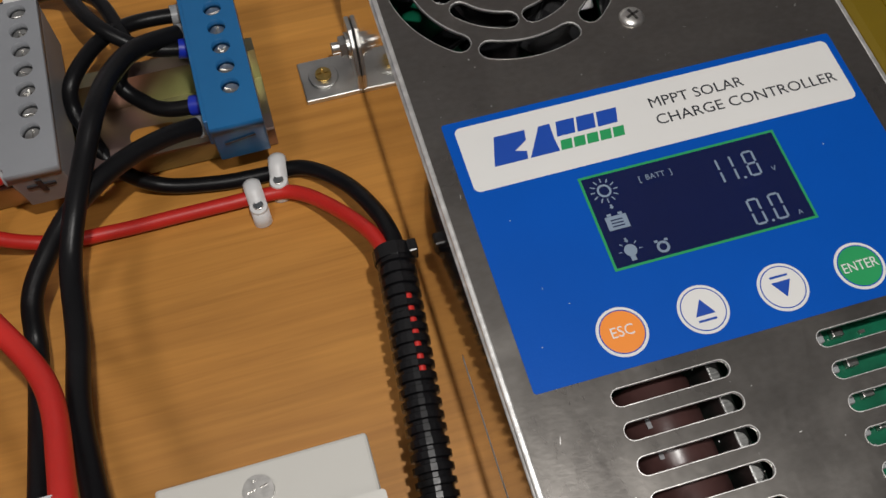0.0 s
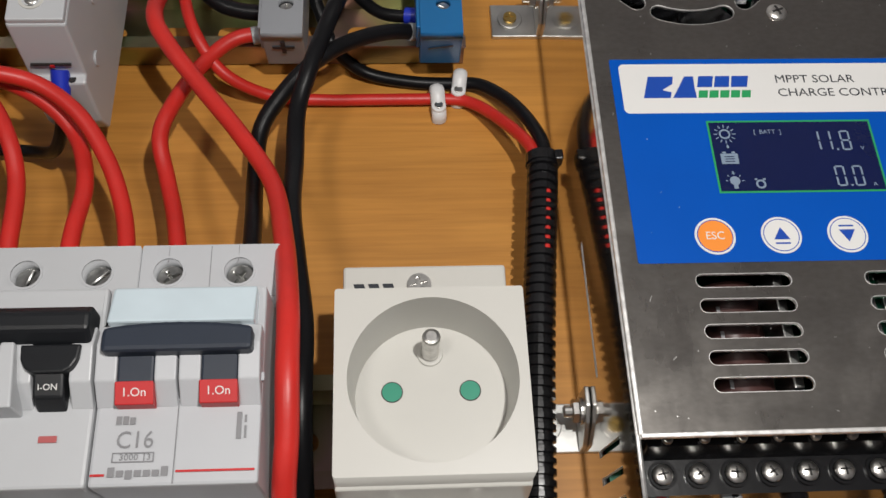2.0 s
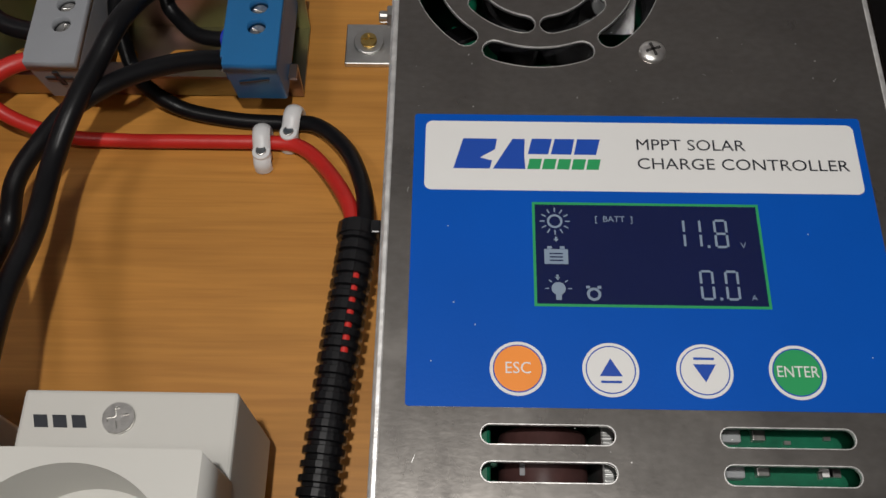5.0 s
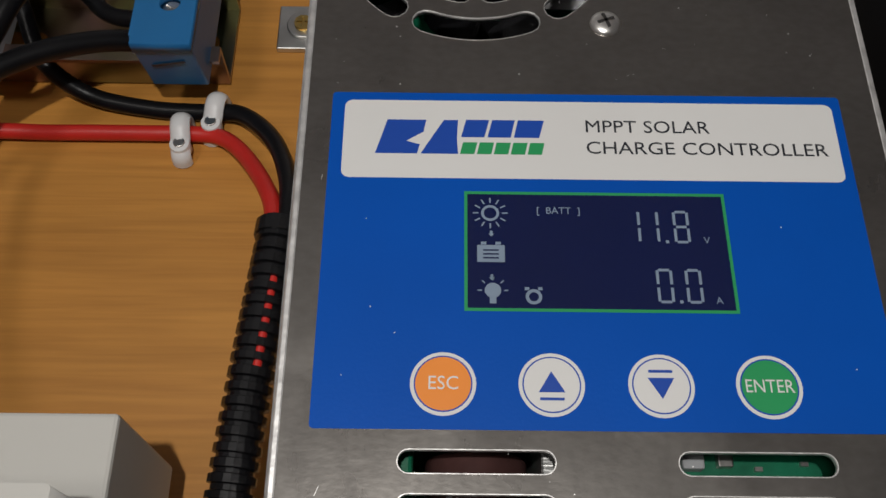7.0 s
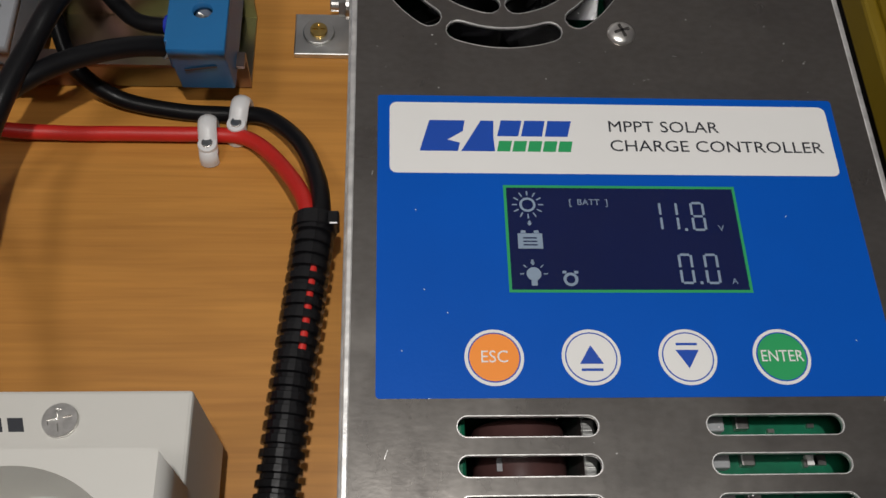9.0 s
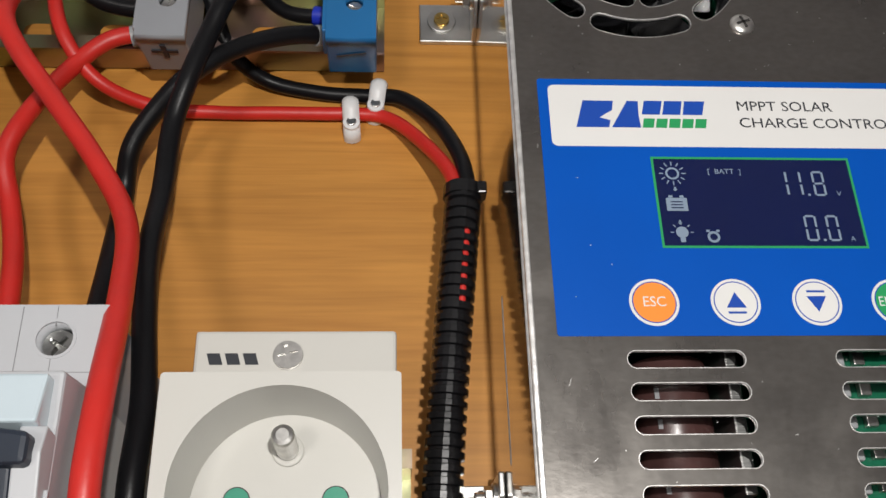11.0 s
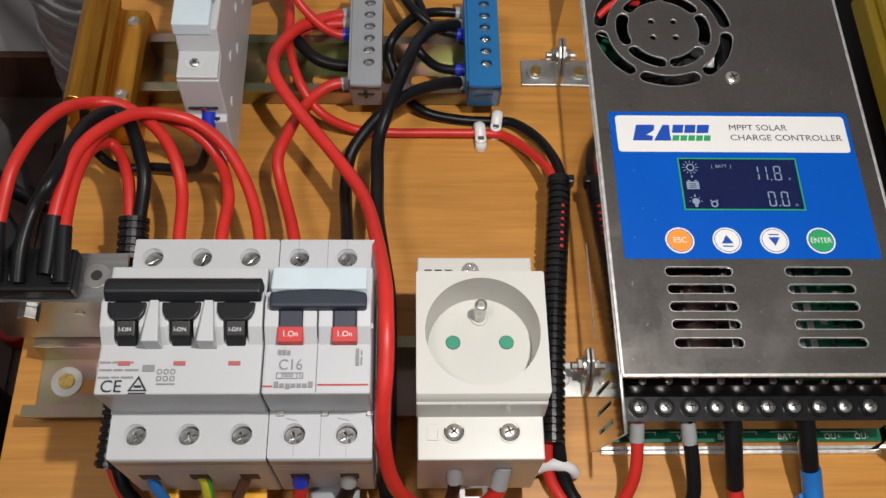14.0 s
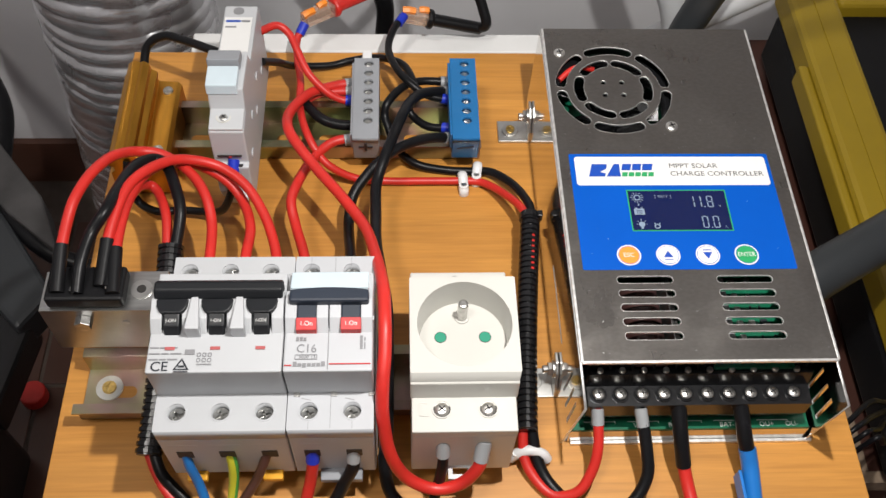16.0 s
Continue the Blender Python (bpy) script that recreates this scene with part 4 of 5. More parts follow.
# dark strip painted for the shade in the slit
part("slit", prism_x([(10.7, 52), (10.2, 52), (10.1, 51.2), (10.6, 51.2)], -179.5, -167), HOLE_SHADE, fu)
part("slit_flag", box(-173.6, -172.2, 9.8, 10.5, 50.6, 51.6), REDP, fu)
part("foot", box(-178, -167, 2.5, 9, 21, 26, 0.8), NYLON, fu)
# cable entry's shade painted as a dark disc
part("cable_entry", cyl(-168.4, 9.2, 45.4, 1.4, 0.4, "z", 16), HOLE_SHADE, fu)
for k, y in enumerate((22, 38, 52, 66, 82)):
    part("rivet", cyl(-164.2, y, 40 + (k % 2) * 12, 2.6, 0.9, "x", 16, bevel=0.3), CREAM2, fu)

# ---- distribution terminals ----


def busbar_terminal(name, x0, x1, material, label):
    t = thing(name, (x0 + x1) / 2, 65, 14, label, "terminal block", "terminal blocks")
    part("housing", prism_x([(40, 13), (36.6, 31.5), (97, 31.5), (97, 13)][::-1], x0, x1, 0.5), material, t)
    part("edge_rib", box(x0 - 1.3, x0 + 0.2, 40, 95, 22, 33.5, 0.4), material, t)
    for k in range(7):
        y = 93 - 7.25 * k
        screw_head(t, x0 + 8.4, y, 31.2, 2.35, SCREWM, k % 3 == 1, rng.uniform(0, 180), 1.4)
    part("cap", sheet([(x0, 36.2), (x1, 36.2), (x1, 97), (x0, 97)], [ring_xy(x0 + 8.4, 93 - 7.25 * k, 2.75, 24) for k in range(7)], 35, 3.6), material, t)
    return t


gt = busbar_terminal("terminal_block", -111.5, -97.1, GREY_T, "grey seven-way terminal block marked plus")
bt = busbar_terminal("terminal_block", -55.9, -40.9, BLUE_T, "blue seven-way terminal block marked minus")
lean = Matrix.Rotation(radians(100.5), 4, "X")
for nm, b in (("mark", box(-3.9, 3.9, -0.75, 0.75, 0, 0.3)), ("mark", box(-0.75, 0.75, -4.0, 4.0, 0, 0.34))):
    bmesh.ops.transform(b, matrix=Matrix.Translation((-104.4, 37.4, 26)) @ lean, verts=b.verts)
    part(nm, b, INK, gt)
b = box(-4.6, 4.6, -0.4, 0.4, 0, 0.25)
bmesh.ops.transform(b, matrix=Matrix.Translation((-48.5, 37.5, 25.5)) @ lean @ Matrix.Rotation(radians(14), 4, "Z"), verts=b.verts)
part("mark", b, INK, bt)
part("top_tag", box(-107, -101.5, 97, 104, 28, 34, 0.6), NYLON, gt)

# ---- resistor ----
rs = thing("power_resistor", -227, 52, 0, "gold anodised aluminium-housed power resistor", "resistor")
prof = [(-240, 2), (-209, 2), (-209, 21), (-211, 23.5), (-221.5, 24), (-222.5, 27), (-221, 29), (-221, 32), (-224, 34), (-224, 38), (-227, 40.5), (-229, 39.5), (-231, 40.5), (-233, 40.5), (-236, 38), (-236, 31), (-240, 29), (-240, 26), (-237.5, 25), (-237.5, 22), (-240, 20)]
part("housing", prism_y(prof, 19, 84, 0.3), GOLD, rs)
for y in (76, 32):
    screw_head(rs, -215.5, y, 23.8, 2.8)
part("lead_end", cyl(-229, 84, 31, 3.4, 3, "y", 20), FERR_G, rs)

rs.location = (-0.231, 0.057, 0)

# ---- bridge rectifier on its bracket ----
rc = thing("bridge_rectifier", -226, -72, 17, "black bridge rectifier bolted to an aluminium angle", "rectifier")
part("angle_plate", prism_x([(-84, 17), (-82.4, 17), (-82.4, 51), (-63, 51), (-63, 52.6), (-84, 52.6)], -248, -192), ALU, rc)
part("block", box(-244, -209, -83, -65, 52.8, 61, 1.4), MATTE, rc)
part("bolt", cyl(-229.5, -88.5, 45, 4.0, 4.5, "y", 6, bevel=0.3), SCREWM, rc)
part("washer", cyl(-203, -73, 52.6, 5.0, 0.8, "z", 24), ZINC, rc)
# hole drawn as a dark disc, its shade in the colour
part("hole", cyl(-203, -73, 53.4, 2.2, 0.1, "z", 16), HOLE_SHADE, rc)
part("rivet", cyl(-211, -84.6, 42, 1.6, 0.8, "y", 14), SCREWM, rc)
for x, y in ((-240, -76), (-231, -78), (-221, -73), (-215.5, -77)):
    part("blade_terminal", box(x - 0.5, x + 0.5, y - 2, y + 2, 59, 64), SCREWM, rc)
rc.location = (-0.228, -0.072, 0.021)

# ---- wiring ----


def cable(label, points, radius, material, ends=(None, None), sleeve=None):
    """One insulated cable with its end sleeves. ends: (material, length, radius) of the ferrule at either end."""
    c = thing("cable", *points[0], label, "cable", "wiring")
    part("sheath", tube(points, radius * (0.94 if material is RED_W else 1.0)), material, c, smooth=True)
    for end, pts in ((ends[0], points), (ends[1], points[::-1])):
        if end:
            a, b = Vector(pts[0]), Vector(pts[1])
            d = (b - a).normalized()
            part("ferrule", tube([a - d * 1.5, a + d * end[1] * 0.5, a + d * end[1]], end[2]), end[0], c, smooth=True)
    return c


FG, FB = (FERR_G, 8, 3.3), (FERR_B, 8, 3.1)
SHRINK = (MATTE, 21, 3.2)
cable("thick red cable looping from grey terminal to socket", [(-109, 92, 20), (-124, 87, 22), (-138, 77, 26), (-147, 58, 32), (-146, 38, 42), (-140, 25, 43), (-129, 10, 41), (-114, -11, 42), (-103, -31, 46), (-97, -58, 62), (-93, -86, 80), (-92, -105, 85), (-92, -119, 81), (-93, -131, 74), (-93, -141, 62), (-90, -150, 44), (-83, -155, 29), (-71, -158, 22), (-59, -157, 25), (-51, -153, 36), (-49, -146, 46)], 3.1, RED_W, ((FERR_G, 9, 3.4), (FERR_G, 9, 3.5)))
cable("red cable from grey terminal to two-pole breaker", [(-109, 49, 20), (-123, 46, 20), (-134, 33, 21), (-140, 10, 30), (-143, -3, 30), (-140, -17, 27), (-135, -35, 31), (-129, -62, 42)], 2.9, RED_W, (FG, None))
cable("red cable from fuse switch to grey terminal", [(-165, 103, 50), (-156, 110, 48), (-149, 107, 44), (-144, 97, 40), (-138, 86, 34), (-128, 79, 26), (-119, 77, 21), (-109, 77, 20)], 2.4, RED_W, (None, FB))
cable("red cable from lever connector along the board to the conduit", [(-144, 135, 24), (-148, 127, 20), (-147, 112, 18), (-144, 92, 20), (-143, 70, 22), (-137, 47, 24), (-127, 34, 16), (-111, 31, 6), (-92, 31, 3), (-73, 31, 3), (-56, 31, 3), (-49, 31, 3), (-38, 29, 4), (-28.5, 18, 10), (-19.5, 0, 20), (-17.5, -14, 25), (-17.5, -22, 25)], 2.4, RED_W, ((FERR_B, 6, 3.0), None))
cable("short red cable into grey terminal", [(-109, 85, 20), (-126, 84, 20), (-136, 82, 19), (-143, 73, 21)], 2.8, RED_W, (FG, None))
cable("black cable from resistor to fuse switch", [(-233, 90, 32), (-230, 99, 42), (-220, 101, 48), (-208, 96, 50), (-182, 84, 50)], 2.5, BLACK_W)
cable("black cable running behind the terminals", [(-164, 89, 40), (-157, 104, 24), (-150, 115, 10), (-130, 121, 4), (-117, 125, 4), (-104, 124, 8), (-92, 115, 16), (-82, 103, 22), (-76, 85, 24), (-74, 78, 22)], 2.3, BLACK_W)
cable("glossy black cable from lever connector to blue terminal", [(-83, 143, 24), (-89, 132, 24), (-92, 116, 24), (-88, 99, 27), (-80, 84, 29), (-69, 78, 24), (-53, 77, 20)], 2.3, BLACK_W, ((FERR_B, 6, 2.9), FB))
cable("black cable from blue terminal to the conduit", [(-53, 92, 20), (-72, 91, 22), (-83, 83, 26), (-92, 70, 27), (-94, 64, 22), (-92, 58, 19), (-87, 47, 13), (-76, 42, 5), (-59, 39, 3), (-44, 38, 3), (-33, 36, 5), (-23, 25, 10), (-17, 10, 17), (-14.6, -4, 23), (-14.8, -20, 25)], 2.4, BLACK_W, (FG, None))
cable("long black cable hanging past the breaker", [(-53, 85, 20), (-71, 76, 28), (-79, 64, 34), (-84, 48, 40), (-89, 35, 38), (-94, 20, 36), (-98, 6, 32), (-98, -15, 34), (-97.5, -37, 42), (-95, -57, 48), (-92, -79, 52), (-91.5, -99, 56), (-91.5, -114, 52), (-91.5, -126, 42), (-92, -136, 32), (-93, -144, 20), (-91, -154, 10), (-83, -163, 4), (-71, -181, 3)], 3.0, BLACK_W, (FG, None))
cable("short black cable into blue terminal", [(-53, 56, 20), (-68, 59, 18), (-76, 66, 17), (-80, 71, 20), (-77, 77, 23)], 2.4, BLACK_W, (FB, None))
cable("black cable from blue terminal to two-pole breaker", [(-53, 49, 20), (-68, 43, 27), (-82, 34, 32), (-94, 23, 34), (-104, 14, 29), (-111, 4, 24), (-113, -10, 18), (-111, -35, 29), (-109, -62, 42)], 2.9, BLACK_W, (FG, None))
cable("black shrink-wrapped joint into grey terminal", [(-141, 75, 21), (-131, 63, 21), (-121, 59, 20), (-108, 58, 20)], 3.0, BLACK_W)
cable("red cable from rectifier to three-pole breaker", [(-240, -78, 66), (-240, -62, 71), (-239, -46, 74), (-237, -34, 76), (-233, -17, 73), (-227, -1, 66), (-219, 9, 57), (-207, 10, 53), (-192, -1, 52), (-183, -15, 51), (-179, -30, 47), (-178, -50, 47), (-178, -62, 46)], 2.8, RED_W, (SHRINK, None))
cable("red cable from rectifier to three-pole breaker", [(-215, -79, 66), (-216, -61, 69), (-216, -41, 69), (-214, -25, 68), (-210, -9, 63), (-201, 4, 55), (-190, 8, 47), (-176, 2, 42), (-167, -8, 37), (-161, -27, 41), (-161, -46, 45), (-161, -62, 46)], 2.8, RED_W, (SHRINK, None))
cable("red cable from rectifier to three-pole breaker", [(-221, -75, 66), (-220, -57, 71), (-217, -36, 74), (-213, -21, 72), (-205, -7, 66), (-195, 3, 58), (-179, 5, 50), (-165, -4, 46), (-155, -19, 42), (-149, -35, 40), (-146, -50, 41), (-146, -62, 45)], 2.8, RED_W, (SHRINK, None))
cable("red cable from rectifier into the conduit", [(-217, -76, 66), (-217, -50, 69), (-216, -22, 62), (-214, -7, 50), (-209, -8, 46), (-203, -22, 45), (-201, -38, 42), (-200, -55, 38)], 2.7, RED_W, (SHRINK, None))
cable("black cable from rectifier into the conduit", [(-231, -80, 66), (-230, -67, 71), (-227, -53, 74), (-221, -43, 78), (-219, -28, 74), (-216, -8, 66), (-210, 4, 57), (-203, 0, 56), (-197, -14, 55), (-194, -26, 52), (-196, -42, 44), (-197, -55, 38)], 2.9, BLACK_W)
cable("black cable from fuse switch to resistor", [(-172, 10.5, 46.5), (-172.5, 4.5, 41), (-175, 1, 31), (-180, 0, 20), (-186, 3, 12), (-194, 7, 7), (-206, 8, 7), (-219, 6, 9), (-230, 13, 8), (-234, 18, 20), (-233, 24, 30)], 2.2, BLACK_W, ((FERR_B, 8, 3.0), None))
for label, pts, r, m, e in (
        ("blue cable from breaker outlet", [(-180, -144, 41), (-179, -149, 32), (-176, -154, 20), (-172, -165, 8), (-166, -185, 3)], 2.2, BLUE_W, None),
        ("yellow and green cable from breaker outlet", [(-161.5, -144, 41), (-160, -149, 32), (-161, -155, 20), (-164, -166, 8), (-168, -186, 3)], 2.2, YEL_W, None),
        ("brown cable from breaker outlet", [(-143, -144, 41), (-147, -149.5, 31), (-152, -154, 20), (-162, -164, 8), (-175, -182, 3)], 2.2, BROWN_W, None),
        ("red cable from two-pole breaker outlet", [(-124, -144, 41), (-125, -150, 30), (-127, -155, 19), (-131, -166, 8), (-136, -186, 3)], 2.9, RED_W, (FERR_B, 9, 3.2)),
        ("black cable from two-pole breaker outlet", [(-106, -144, 41), (-107, -150, 30), (-112, -155, 19), (-119, -165, 8), (-130, -188, 3)], 2.9, BLACK_W, (FERR_G, 9, 3.3)),
        ("black cable leaving the conduit", [(-200, -135, 16), (-196, -145, 12), (-188, -153, 7), (-177, -163, 4), (-160, -176, 3)], 2.7, BLACK_W, None),
        ("red cable leaving the conduit", [(-203, -135, 14), (-199, -144, 10), (-193, -153, 6), (-183, -162, 3), (-168, -178, 3)], 2.4, RED_W, None),
        ("black cable from socket terminal", [(-67, -145, 46), (-67, -151, 34), (-69, -156, 20), (-73, -166, 8), (-80, -186, 3)], 2.5, BLACK_W, (FERR_G, 8, 3.3)),
        ("red cable from conduit to controller input", [(-27, -124, 16), (-27, -138, 8), (-21, -149, 4), (-13, -156, 4), (-3, -156, 9), (3, -149, 17), (5.5, -140, 26), (5, -126, 36)], 2.7, RED_W, None),
        ("black cable from conduit to controller input", [(-23.5, -124, 16), (-21, -138, 8), (-16, -149, 4), (-6, -160, 4), (7, -166, 6), (20, -163, 10), (28, -153, 17), (28, -142, 25), (25, -126, 36)], 2.9, BLACK_W, None),
        ("red battery cable with taped end", [(43, -126, 36), (44, -137, 28), (47, -147, 15), (50, -162, 8), (54, -190, 4)], 3.3, RED_W, None),
        ("black battery cable with blue tape", [(72, -126, 36), (74, -137, 28), (77, -146, 18), (79, -162, 9), (82, -190, 4)], 3.3, BLACK_W, None)):
    c = cable(label, pts, r, m, (e, None))
    if label.startswith("yellow"):
        part("stripe", tube([(x + 1.5, y, z + 1.2) for x, y, z in pts], 1.1), GREENSTRIPE, c, smooth=True)
    if label.startswith("red battery"):
        part("tape", tube([(43, -125, 36.5), (44, -137, 28), (46.8, -146.5, 15.6)], 3.6), BLACK_W, c, "black insulating tape", smooth=True)
    if label.startswith("black battery"):
        part("shrink_sleeve", tube([(72, -125, 36.5), (74, -137, 28), (76, -142, 22)], 3.6), BLACK_W, c, smooth=True)
        part("tape", tube([(75.8, -141.5, 23), (77.6, -148, 17), (79, -162, 9)], 4.1), BLUETAPE, c, "loose blue insulating tape", smooth=True)
        part("tape_tail", box(71.5, 73, -164, -150, 9, 18, 0.3), BLUETAPE, c)
    if "controller input" in label:
        a, q = Vector(pts[-1]), Vector(pts[-2])
        part("ferrule", tube([a, a + (q - a) * 0.35, a + (q - a) * 0.45], 3.0), FERR_G, c, smooth=True)


def conduit(points, radius):
    c = thing("corrugated_conduit", *points[0], "black corrugated plastic cable conduit", "conduit", "conduits")
    part("sleeve", tube(points, radius, 20, 0.3, (3.3, 0.9, 0.62)), RUBBER, c)
    return c


c1 = conduit([(-15.7, -8.5, 25), (-16.2, -15, 25), (-17.6, -29, 24.5), (-20.4, -57, 22.5), (-23.2, -90, 19.5), (-25.7, -129, 16.5)], 5.3)
part("cable_tie", tube([(-15.75, -9, 25), (-16.0, -12.5, 25)], 5.8, 20), BLACKP, c1)
part("tie_head", box(-12.4, -9.6, -13.2, -9.4, 25, 30.5, 0.5), BLACKP, c1)
part("inner_lead", tube([(-15.5, -22, 28.2), (-16.6, -34, 27.7), (-17.7, -46, 26.9)], 1.05), RED_W, c1)
conduit([(-198.5, -40, 43), (-198.5, -55, 39), (-199, -85, 31), (-200, -115, 22), (-202, -138, 16)], 6.4)


def cable_clip(x, y, turn):
    k = thing("cable_clip", x, y, 0, "white nylon cable clip nailed over a cable", "cable clip", "cable clips")
    b = tube([(0, 3.6, 0.3), (0, 3.5, 3.6), (0, 2.0, 6.2), (0, -0.5, 6.6), (0, -3.0, 5.4), (0, -5.8, 4.4), (0, -8.0, 3.0), (0, -8.4, 0.3)], 1.9, 12, 0.5)
    bmesh.ops.scale(b, vec=(1.45, 1, 1), verts=b.verts)
    merge(b, cyl(0, -5.6, 2.0, 2.8, 4.2, "z", 18, bevel=0.5))
    n = cyl(0, -5.6, 6.1, 1.6, 0.6, "z", 14, bevel=0.2)
    for q in (b, n):
        bmesh.ops.transform(q, matrix=Matrix.Translation((x, y, 0)) @ Matrix.Rotation(radians(turn), 4, "Z"), verts=q.verts)
    part("saddle", b, NYLON, k, smooth=True)
    part("nail", n, SCREWM, k)


cable_clip(-49.3, 31.5, 4)
cable_clip(-40.5, 38.5, -8)
ck = thing("cable_clip", -22, -138, 0, "white nylon cable clip nailed over a cable", "cable clip", "cable clips")
part("saddle", tube([(-33, -137, 4), (-30, -136.5, 8), (-24, -136, 10.5), (-18, -137, 8), (-15.5, -138, 4)], 2.6), NYLON, ck, smooth=True)
part("nail", cyl(-31, -137, 8.5, 1.7, 1.2, "z", 14, bevel=0.2), SCREWM, ck)

# ---- lever connectors with test probes ----


def lever_connector(at, to, probe, tail, label):
    a, b = Vector(at), Vector(to)
    d = (b - a).normalized()
    k = thing("lever_connector", *at, "clear two-way lever connector with orange levers " + label, "connector", "lever connectors")
    part("shell", tube([a, a + d * 9, b], 5.2, 4), CLEAR, k)
    part("lever", tube([a + Vector((0, -1, 4)), a + d * 4 + Vector((0, -1, 5)), a + d * 8 + Vector((0, -1, 5))], 2.4, 6), ORANGEP, k)
    part("lever", tube([a + d * 11 + Vector((0, 2, 4)), a + d * 14 + Vector((0, 2, 5)), a + d * 17 + Vector((0, 2, 5))], 2.2, 6), ORANGEP, k)
    p = thing("test_probe", *to, label + " test probe plugged into the lever connector", "probe", "test probes")
    m, m2 = probe
    g = cyl(0, 0, -2, 6.4, 4.0, "z", 20, bevel=1.6)
    bmesh.ops.transform(g, matrix=Matrix.Translation(b) @ d.to_track_quat("Z", "Y").to_matrix().to_4x4(), verts=g.verts)
    part("tip_guard", g, m, p)
    part("grip", tube([b, b + d * 12, b + d * 34], 4.0), m, p, smooth=True)
    part("tail", tube([b + d * 33] + tail, 3.4), m2, p, smooth=True)


lever_connector((-144, 139, 25), (-126, 154, 22), (RED_W, BLUE_W), [(-94, 180, 26), (-64, 205, 45), (-34, 240, 90)], "red")
lever_connector((-83, 147, 23), (-66, 148, 18), (BLACK_W, BLACK_W), [(-30, 148, 14), (-33, 154, 24), (-44, 172, 52), (-52, 206, 110)], "black")

# ---- surroundings ----
rim = thing("white_stool_top", -20, 140, -18, "white painted stool top beneath the mounting board", "stool")
part("seat_board", box(-218, 125, -190, 155, -40, -18.3, 2), WPAINT, rim)
part("rear_edge", box(-218, 125, 138, 155, -18.3, -1, 1.5), WPAINT, rim)
for x in (-195, 105):
    for y in (-170, 125):
        part("leg", box(x - 14, x + 14, y - 14, y + 14, -457, -40, 2), WPAINT, rim)

duct = thing("air_duct", -320, 308, -457, "flexible ribbed aluminium air duct standing by the wall", "duct")
dl = [(-338, 302, -457), (-330, 304, -350), (-318, 306, -220), (-311, 308, -120), (-309, 310, 0), (-309, 312, 120), (-309, 314, 300)]
duct_rng = random.Random(21)
b = tube(dl, 70, 64, 1.6)
axis = [Vector(p) for p in dl]
ribs = [(duct_rng.uniform(1.5, 4.2), duct_rng.uniform(-0.35, 0.35), duct_rng.uniform(0, 6.28)) for _ in range(60)]
for v in b.verts:
    k = max(0, min(len(axis) - 2, sum(1 for p in axis if p.z < v.co.z) - 1))
    c = axis[k].lerp(axis[k + 1], max(0.0, min(1.0, (v.co.z - axis[k].z) / (axis[k + 1].z - axis[k].z))))
    out = Vector((v.co.x - c.x, v.co.y - c.y, 0))
    ang = math.atan2(out.y, out.x)
    run = (v.co.z + 457) / 15.0 + 0.5 * math.sin(ang + 0.6) + 0.08 * math.sin(3 * ang + v.co.z * 0.05)
    depth, lean, at = ribs[int(run) % 60]
    push = depth * (abs(math.sin(math.pi * run)) ** 0.6) - 2.0 + 0.9 * math.sin(7 * ang + at) * lean * 2
    v.co += out.normalized() * push
part("sleeve", b, FOIL, duct, smooth=True)
part("end_band", sheet(ring_xy(-338, 302, 74, 48), [ring_xy(-338, 302, 69, 48)], -440, 16), ZINC, duct, "zinc band at the foot of the duct")

lc = thing("power_lead", -420, 160, -200, "thick black mains lead hanging beside the wall", "lead")
part("sheath", tube([(-500, 385, -190), (-478, 345, -200), (-432, 268, -200), (-412, 175, -200), (-372, 125, -205), (-320, 108, -220), (-262, 100, -260)], 7.5), BLACK_W, lc, smooth=True)
lg = thing("folding_frame", -440, 150, -210, "dark blue-grey folding frame with a scuffed pale plank", "frame")
part("bar", prism_z([(-540, 285), (-500, 262), (-402, 148), (-352, 78), (-372, 45), (-540, 215)], -228, -195, 4), GTUBE, lg)
part("plank", prism_z([(-540, 345), (-474, 285), (-376, 165), (-352, 110), (-400, 149), (-500, 264), (-540, 288)], -222, -190, 2), SCUFFED, lg)
part("foot", prism_z([(-420, 95), (-366, 60), (-378, -20), (-430, 0)], -240, -205, 5), BLACKP, lg)
bx = thing("tool_case", -480, -90, -457, "dark plastic tool case standing on the floor", "case")
part("body", box(-580, -442, -260, 48, -457, -235, 8), BLACKP, bx)
part("lid", box(-584, -438, -264, 52, -234, -205, 6), BLACKP, bx)
part("latch", box(-442, -434, -120, -90, -250, -215, 1.5), GTUBE, bx)
cap = thing("bottle_cap", -476, 118, -455, "small red plastic cap lying on the floor", "cap")
part("shell", cyl(-452, 108, -454.6, 13, 16, "z", 20, bevel=2), RED_W, cap)

yt = thing("work_lamp", 330, 140, -150, "yellow-framed black work lamp lying on a brown board", "work lamp")
for nm, bb, m in (("rail", box(254, 297, -90, 352, -150, -120, 5), YELLOW), ("rail", box(297.5, 450, 318, 352, -150, -121, 4), YELLOW), ("rail", box(297.5, 450, -90, -60, -150, -121, 4), YELLOW), ("face", box(297.5, 440, -59, 317, -148, -134, 1), MATTE), ("back_shell", box(256, 440, -80, 340, -205, -151, 6), MATTE), ("side_ridge", box(246, 254, 60, 250, -146, -126, 2), YELLOW), ("seam", box(274, 276, -80, 345, -120.2, -119.2), YELLOW)):
    part(nm, bb, m, yt)
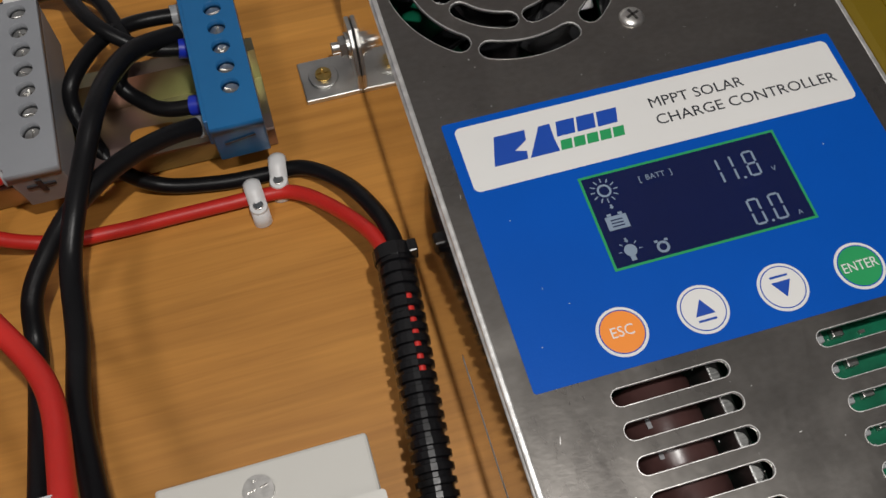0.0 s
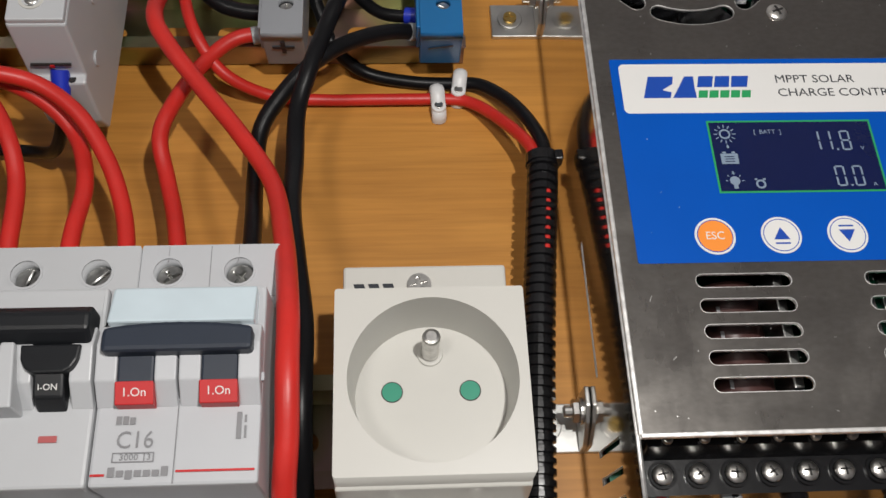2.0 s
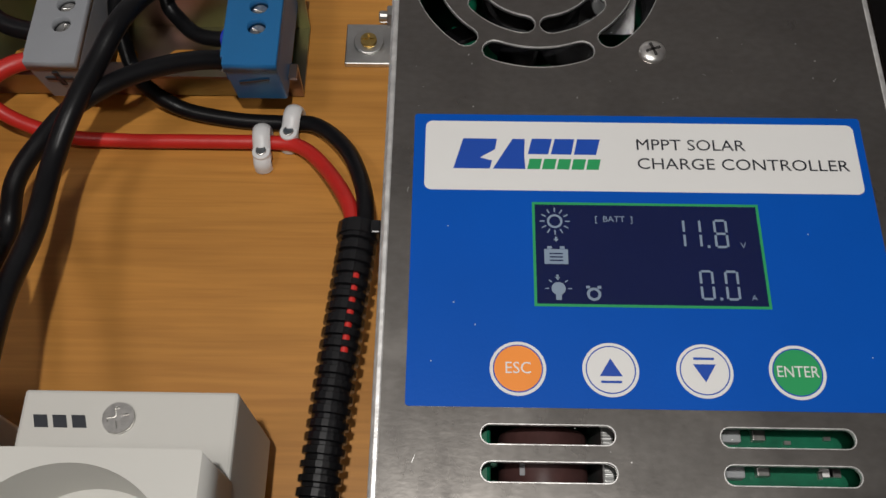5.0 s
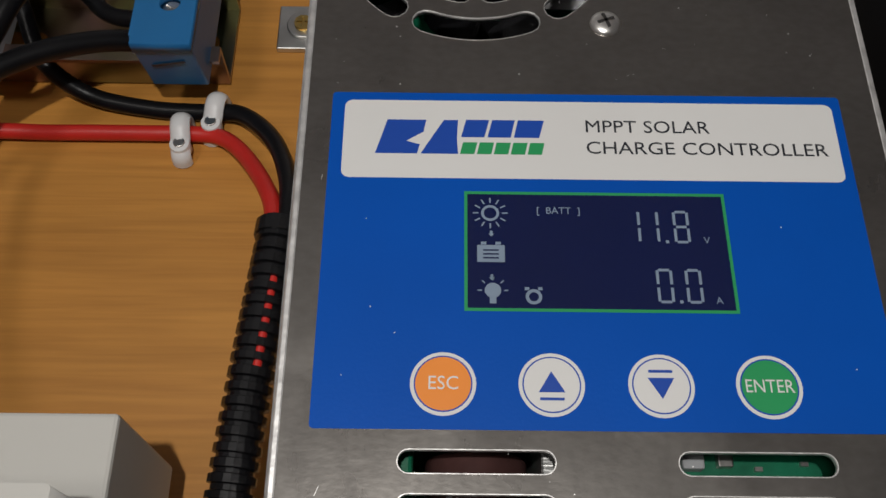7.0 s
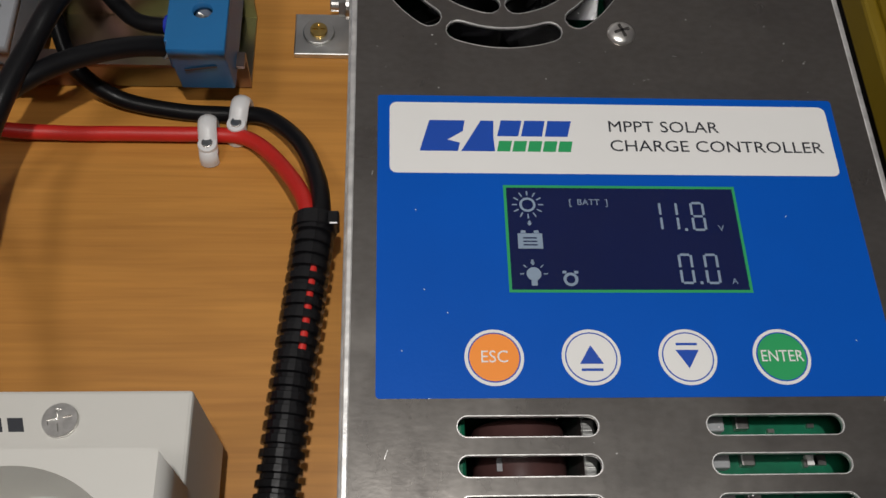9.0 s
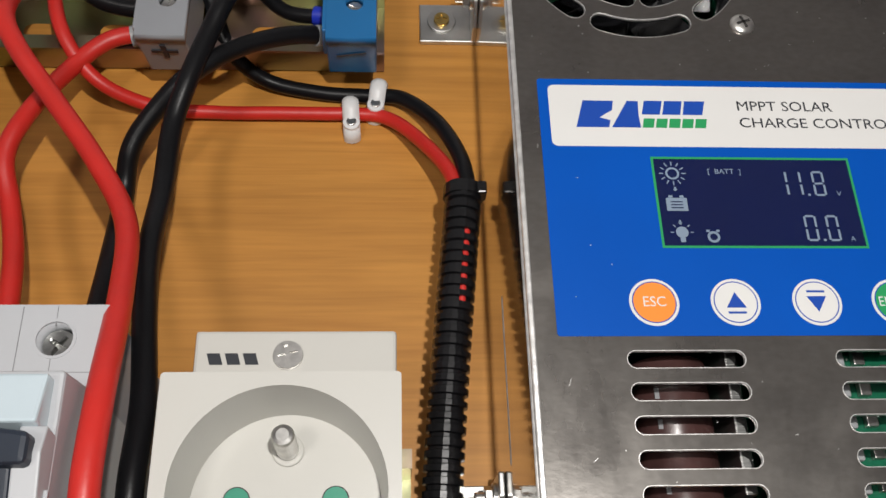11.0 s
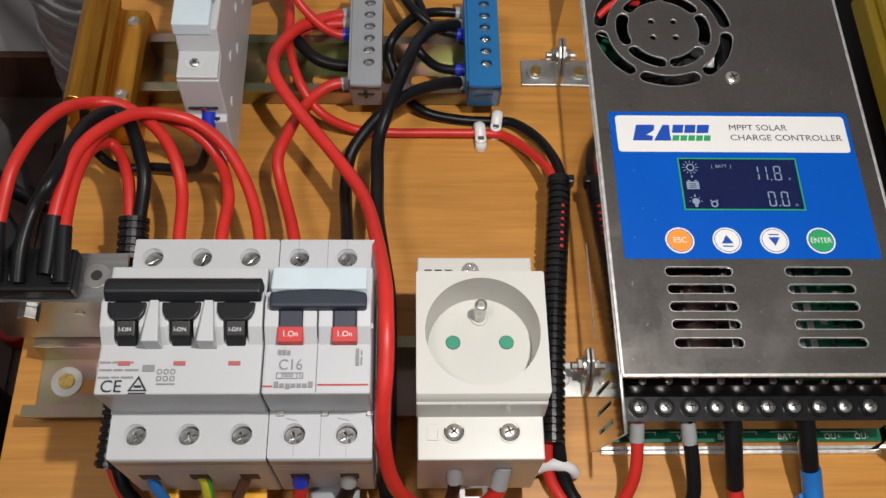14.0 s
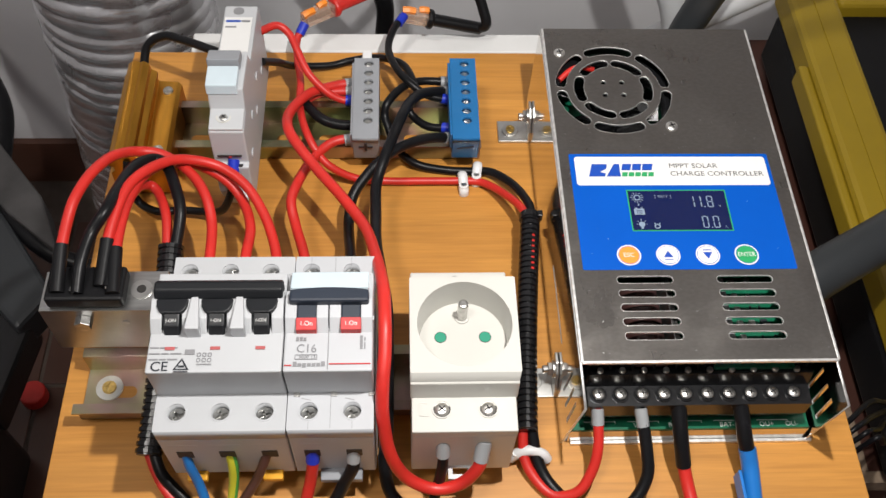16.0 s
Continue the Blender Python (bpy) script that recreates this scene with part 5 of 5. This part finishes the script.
for k in range(3):
    part("vent_hole", cyl(300 + 22 * k, 335, -121, 3.5, 0.4, "z", 16), BLACKP, yt)

bd = thing("brown_shelf", 300, 150, -235, "dark brown chipboard shelf with raw pale edges", "shelf")
part("surface", box(256, 520, -66, 376, -236, -220), BROWNB, bd)
part("edge", box(247, 255.7, -66, 376, -236, -219.5), BEIGE, bd)
part("edge", box(247, 520, -75, -66.3, -236, -219.5), BEIGE, bd)
for y in (-50, 360):
    part("leg", box(262, 300, y - 12, y + 12, -457, -236.3, 2), BROWNB, bd)
hd = thing("screwdriver", 300, 110, -219, "screwdriver with red plastic grip on the brown shelf", "tool")
part("grip", tube([(300, 128, -210), (305, 112, -209), (311, 88, -210)], 9), RED_W, hd, smooth=True)
part("shaft", tube([(311, 88, -210), (316, 72, -211), (322, 50, -212)], 3), SCREWM, hd, smooth=True)
pl = thing("pliers", 250, 200, -219, "red-handled pliers on the brown shelf", "tool")
# grip takes the duller red, its shade put into the colour
part("grip", tube([(288, 228, -212), (291, 208, -211), (297, 184, -212), (299, 168, -213)], 5.5), FADED_OR_SHADED_RED, pl, smooth=True)
gb = thing("frame_bar", 170, 0, -30, "grey painted metal frame bar crossing beside the case", "frame bar")
part("bar", tube([(120, -42, -46), (155, -17, -34), (230, 25, -30), (340, 92, -24)], 14.5), GTUBE, gb, smooth=True)
wt = thing("tubular_stand", 100, 200, -120, "white painted tubular metal stand behind the board", "stand")
part("upright", tube([(60, 200, 110), (72, 200, 56), (86, 200, 22), (105, 200, -14), (116, 200, -55), (120, 200, -120), (120, 200, -457)], 10), WTUBE, wt, smooth=True)
part("rail", tube([(100, 250, -108), (154, 250, -71), (223, 250, -22), (320, 252, 45)], 10), WTUBE, wt, smooth=True)
gb2 = thing("grey_strut", 110, 175, -60, "dark grey metal strut behind the board", "frame bar")
part("bar", tube([(106, 178, -60), (112, 178, -17), (122, 178, 22), (134, 178, 75)], 11), GTUBE, gb2, smooth=True)
tl = thing("thick_lead", -105, 250, -60, "thick black lead against the wall", "lead")
part("sheath", tube([(-150, 260, 40), (-122, 252, -20), (-98, 250, -55), (-98, 250, -100), (-104, 252, -180)], 7), BLACK_W, tl, smooth=True)
kl = thing("black_lead", 180, -60, -100, "bundle of thin black leads beside the board", "lead")
for k in range(4):
    part("lead", tube([(168 + 5 * k, -92 - 3 * k, -90), (182 + 3 * k, -84 - 5 * k, -84 + 4 * k), (206, -66 - 9 * k, -96), (232, -58 - 4 * k, -112 - 3 * k), (300, -30 - 12 * k, -120)], 1.7), BLACK_W, kl, smooth=True)
rl = thing("red_lead", 180, -150, -160, "red lead beside the board", "lead")
part("sheath", tube([(120, -190, -180), (180, -165, -170), (260, -150, -165), (350, -150, -165)], 5), RED_W, rl, smooth=True)

# ---- floor tiles ----
tile_mesh = None
for i in range(-7, 7):
    for j in range(-7, 2):
        xa, ya = i * 205 + 60, j * 205 + 20
        if ya > 380:
            continue
        if tile_mesh is None:
            t = part("tile", box(-100.5, 100.5, -100.5, 100.5, -457.5, -455, 0.8), TILE, floor)
            tile_mesh = t.data
        else:
            t = new("tile", tile_mesh)
            t.parent = floor
        t.location = (xa * MM, (ya + 0) * MM, 0)
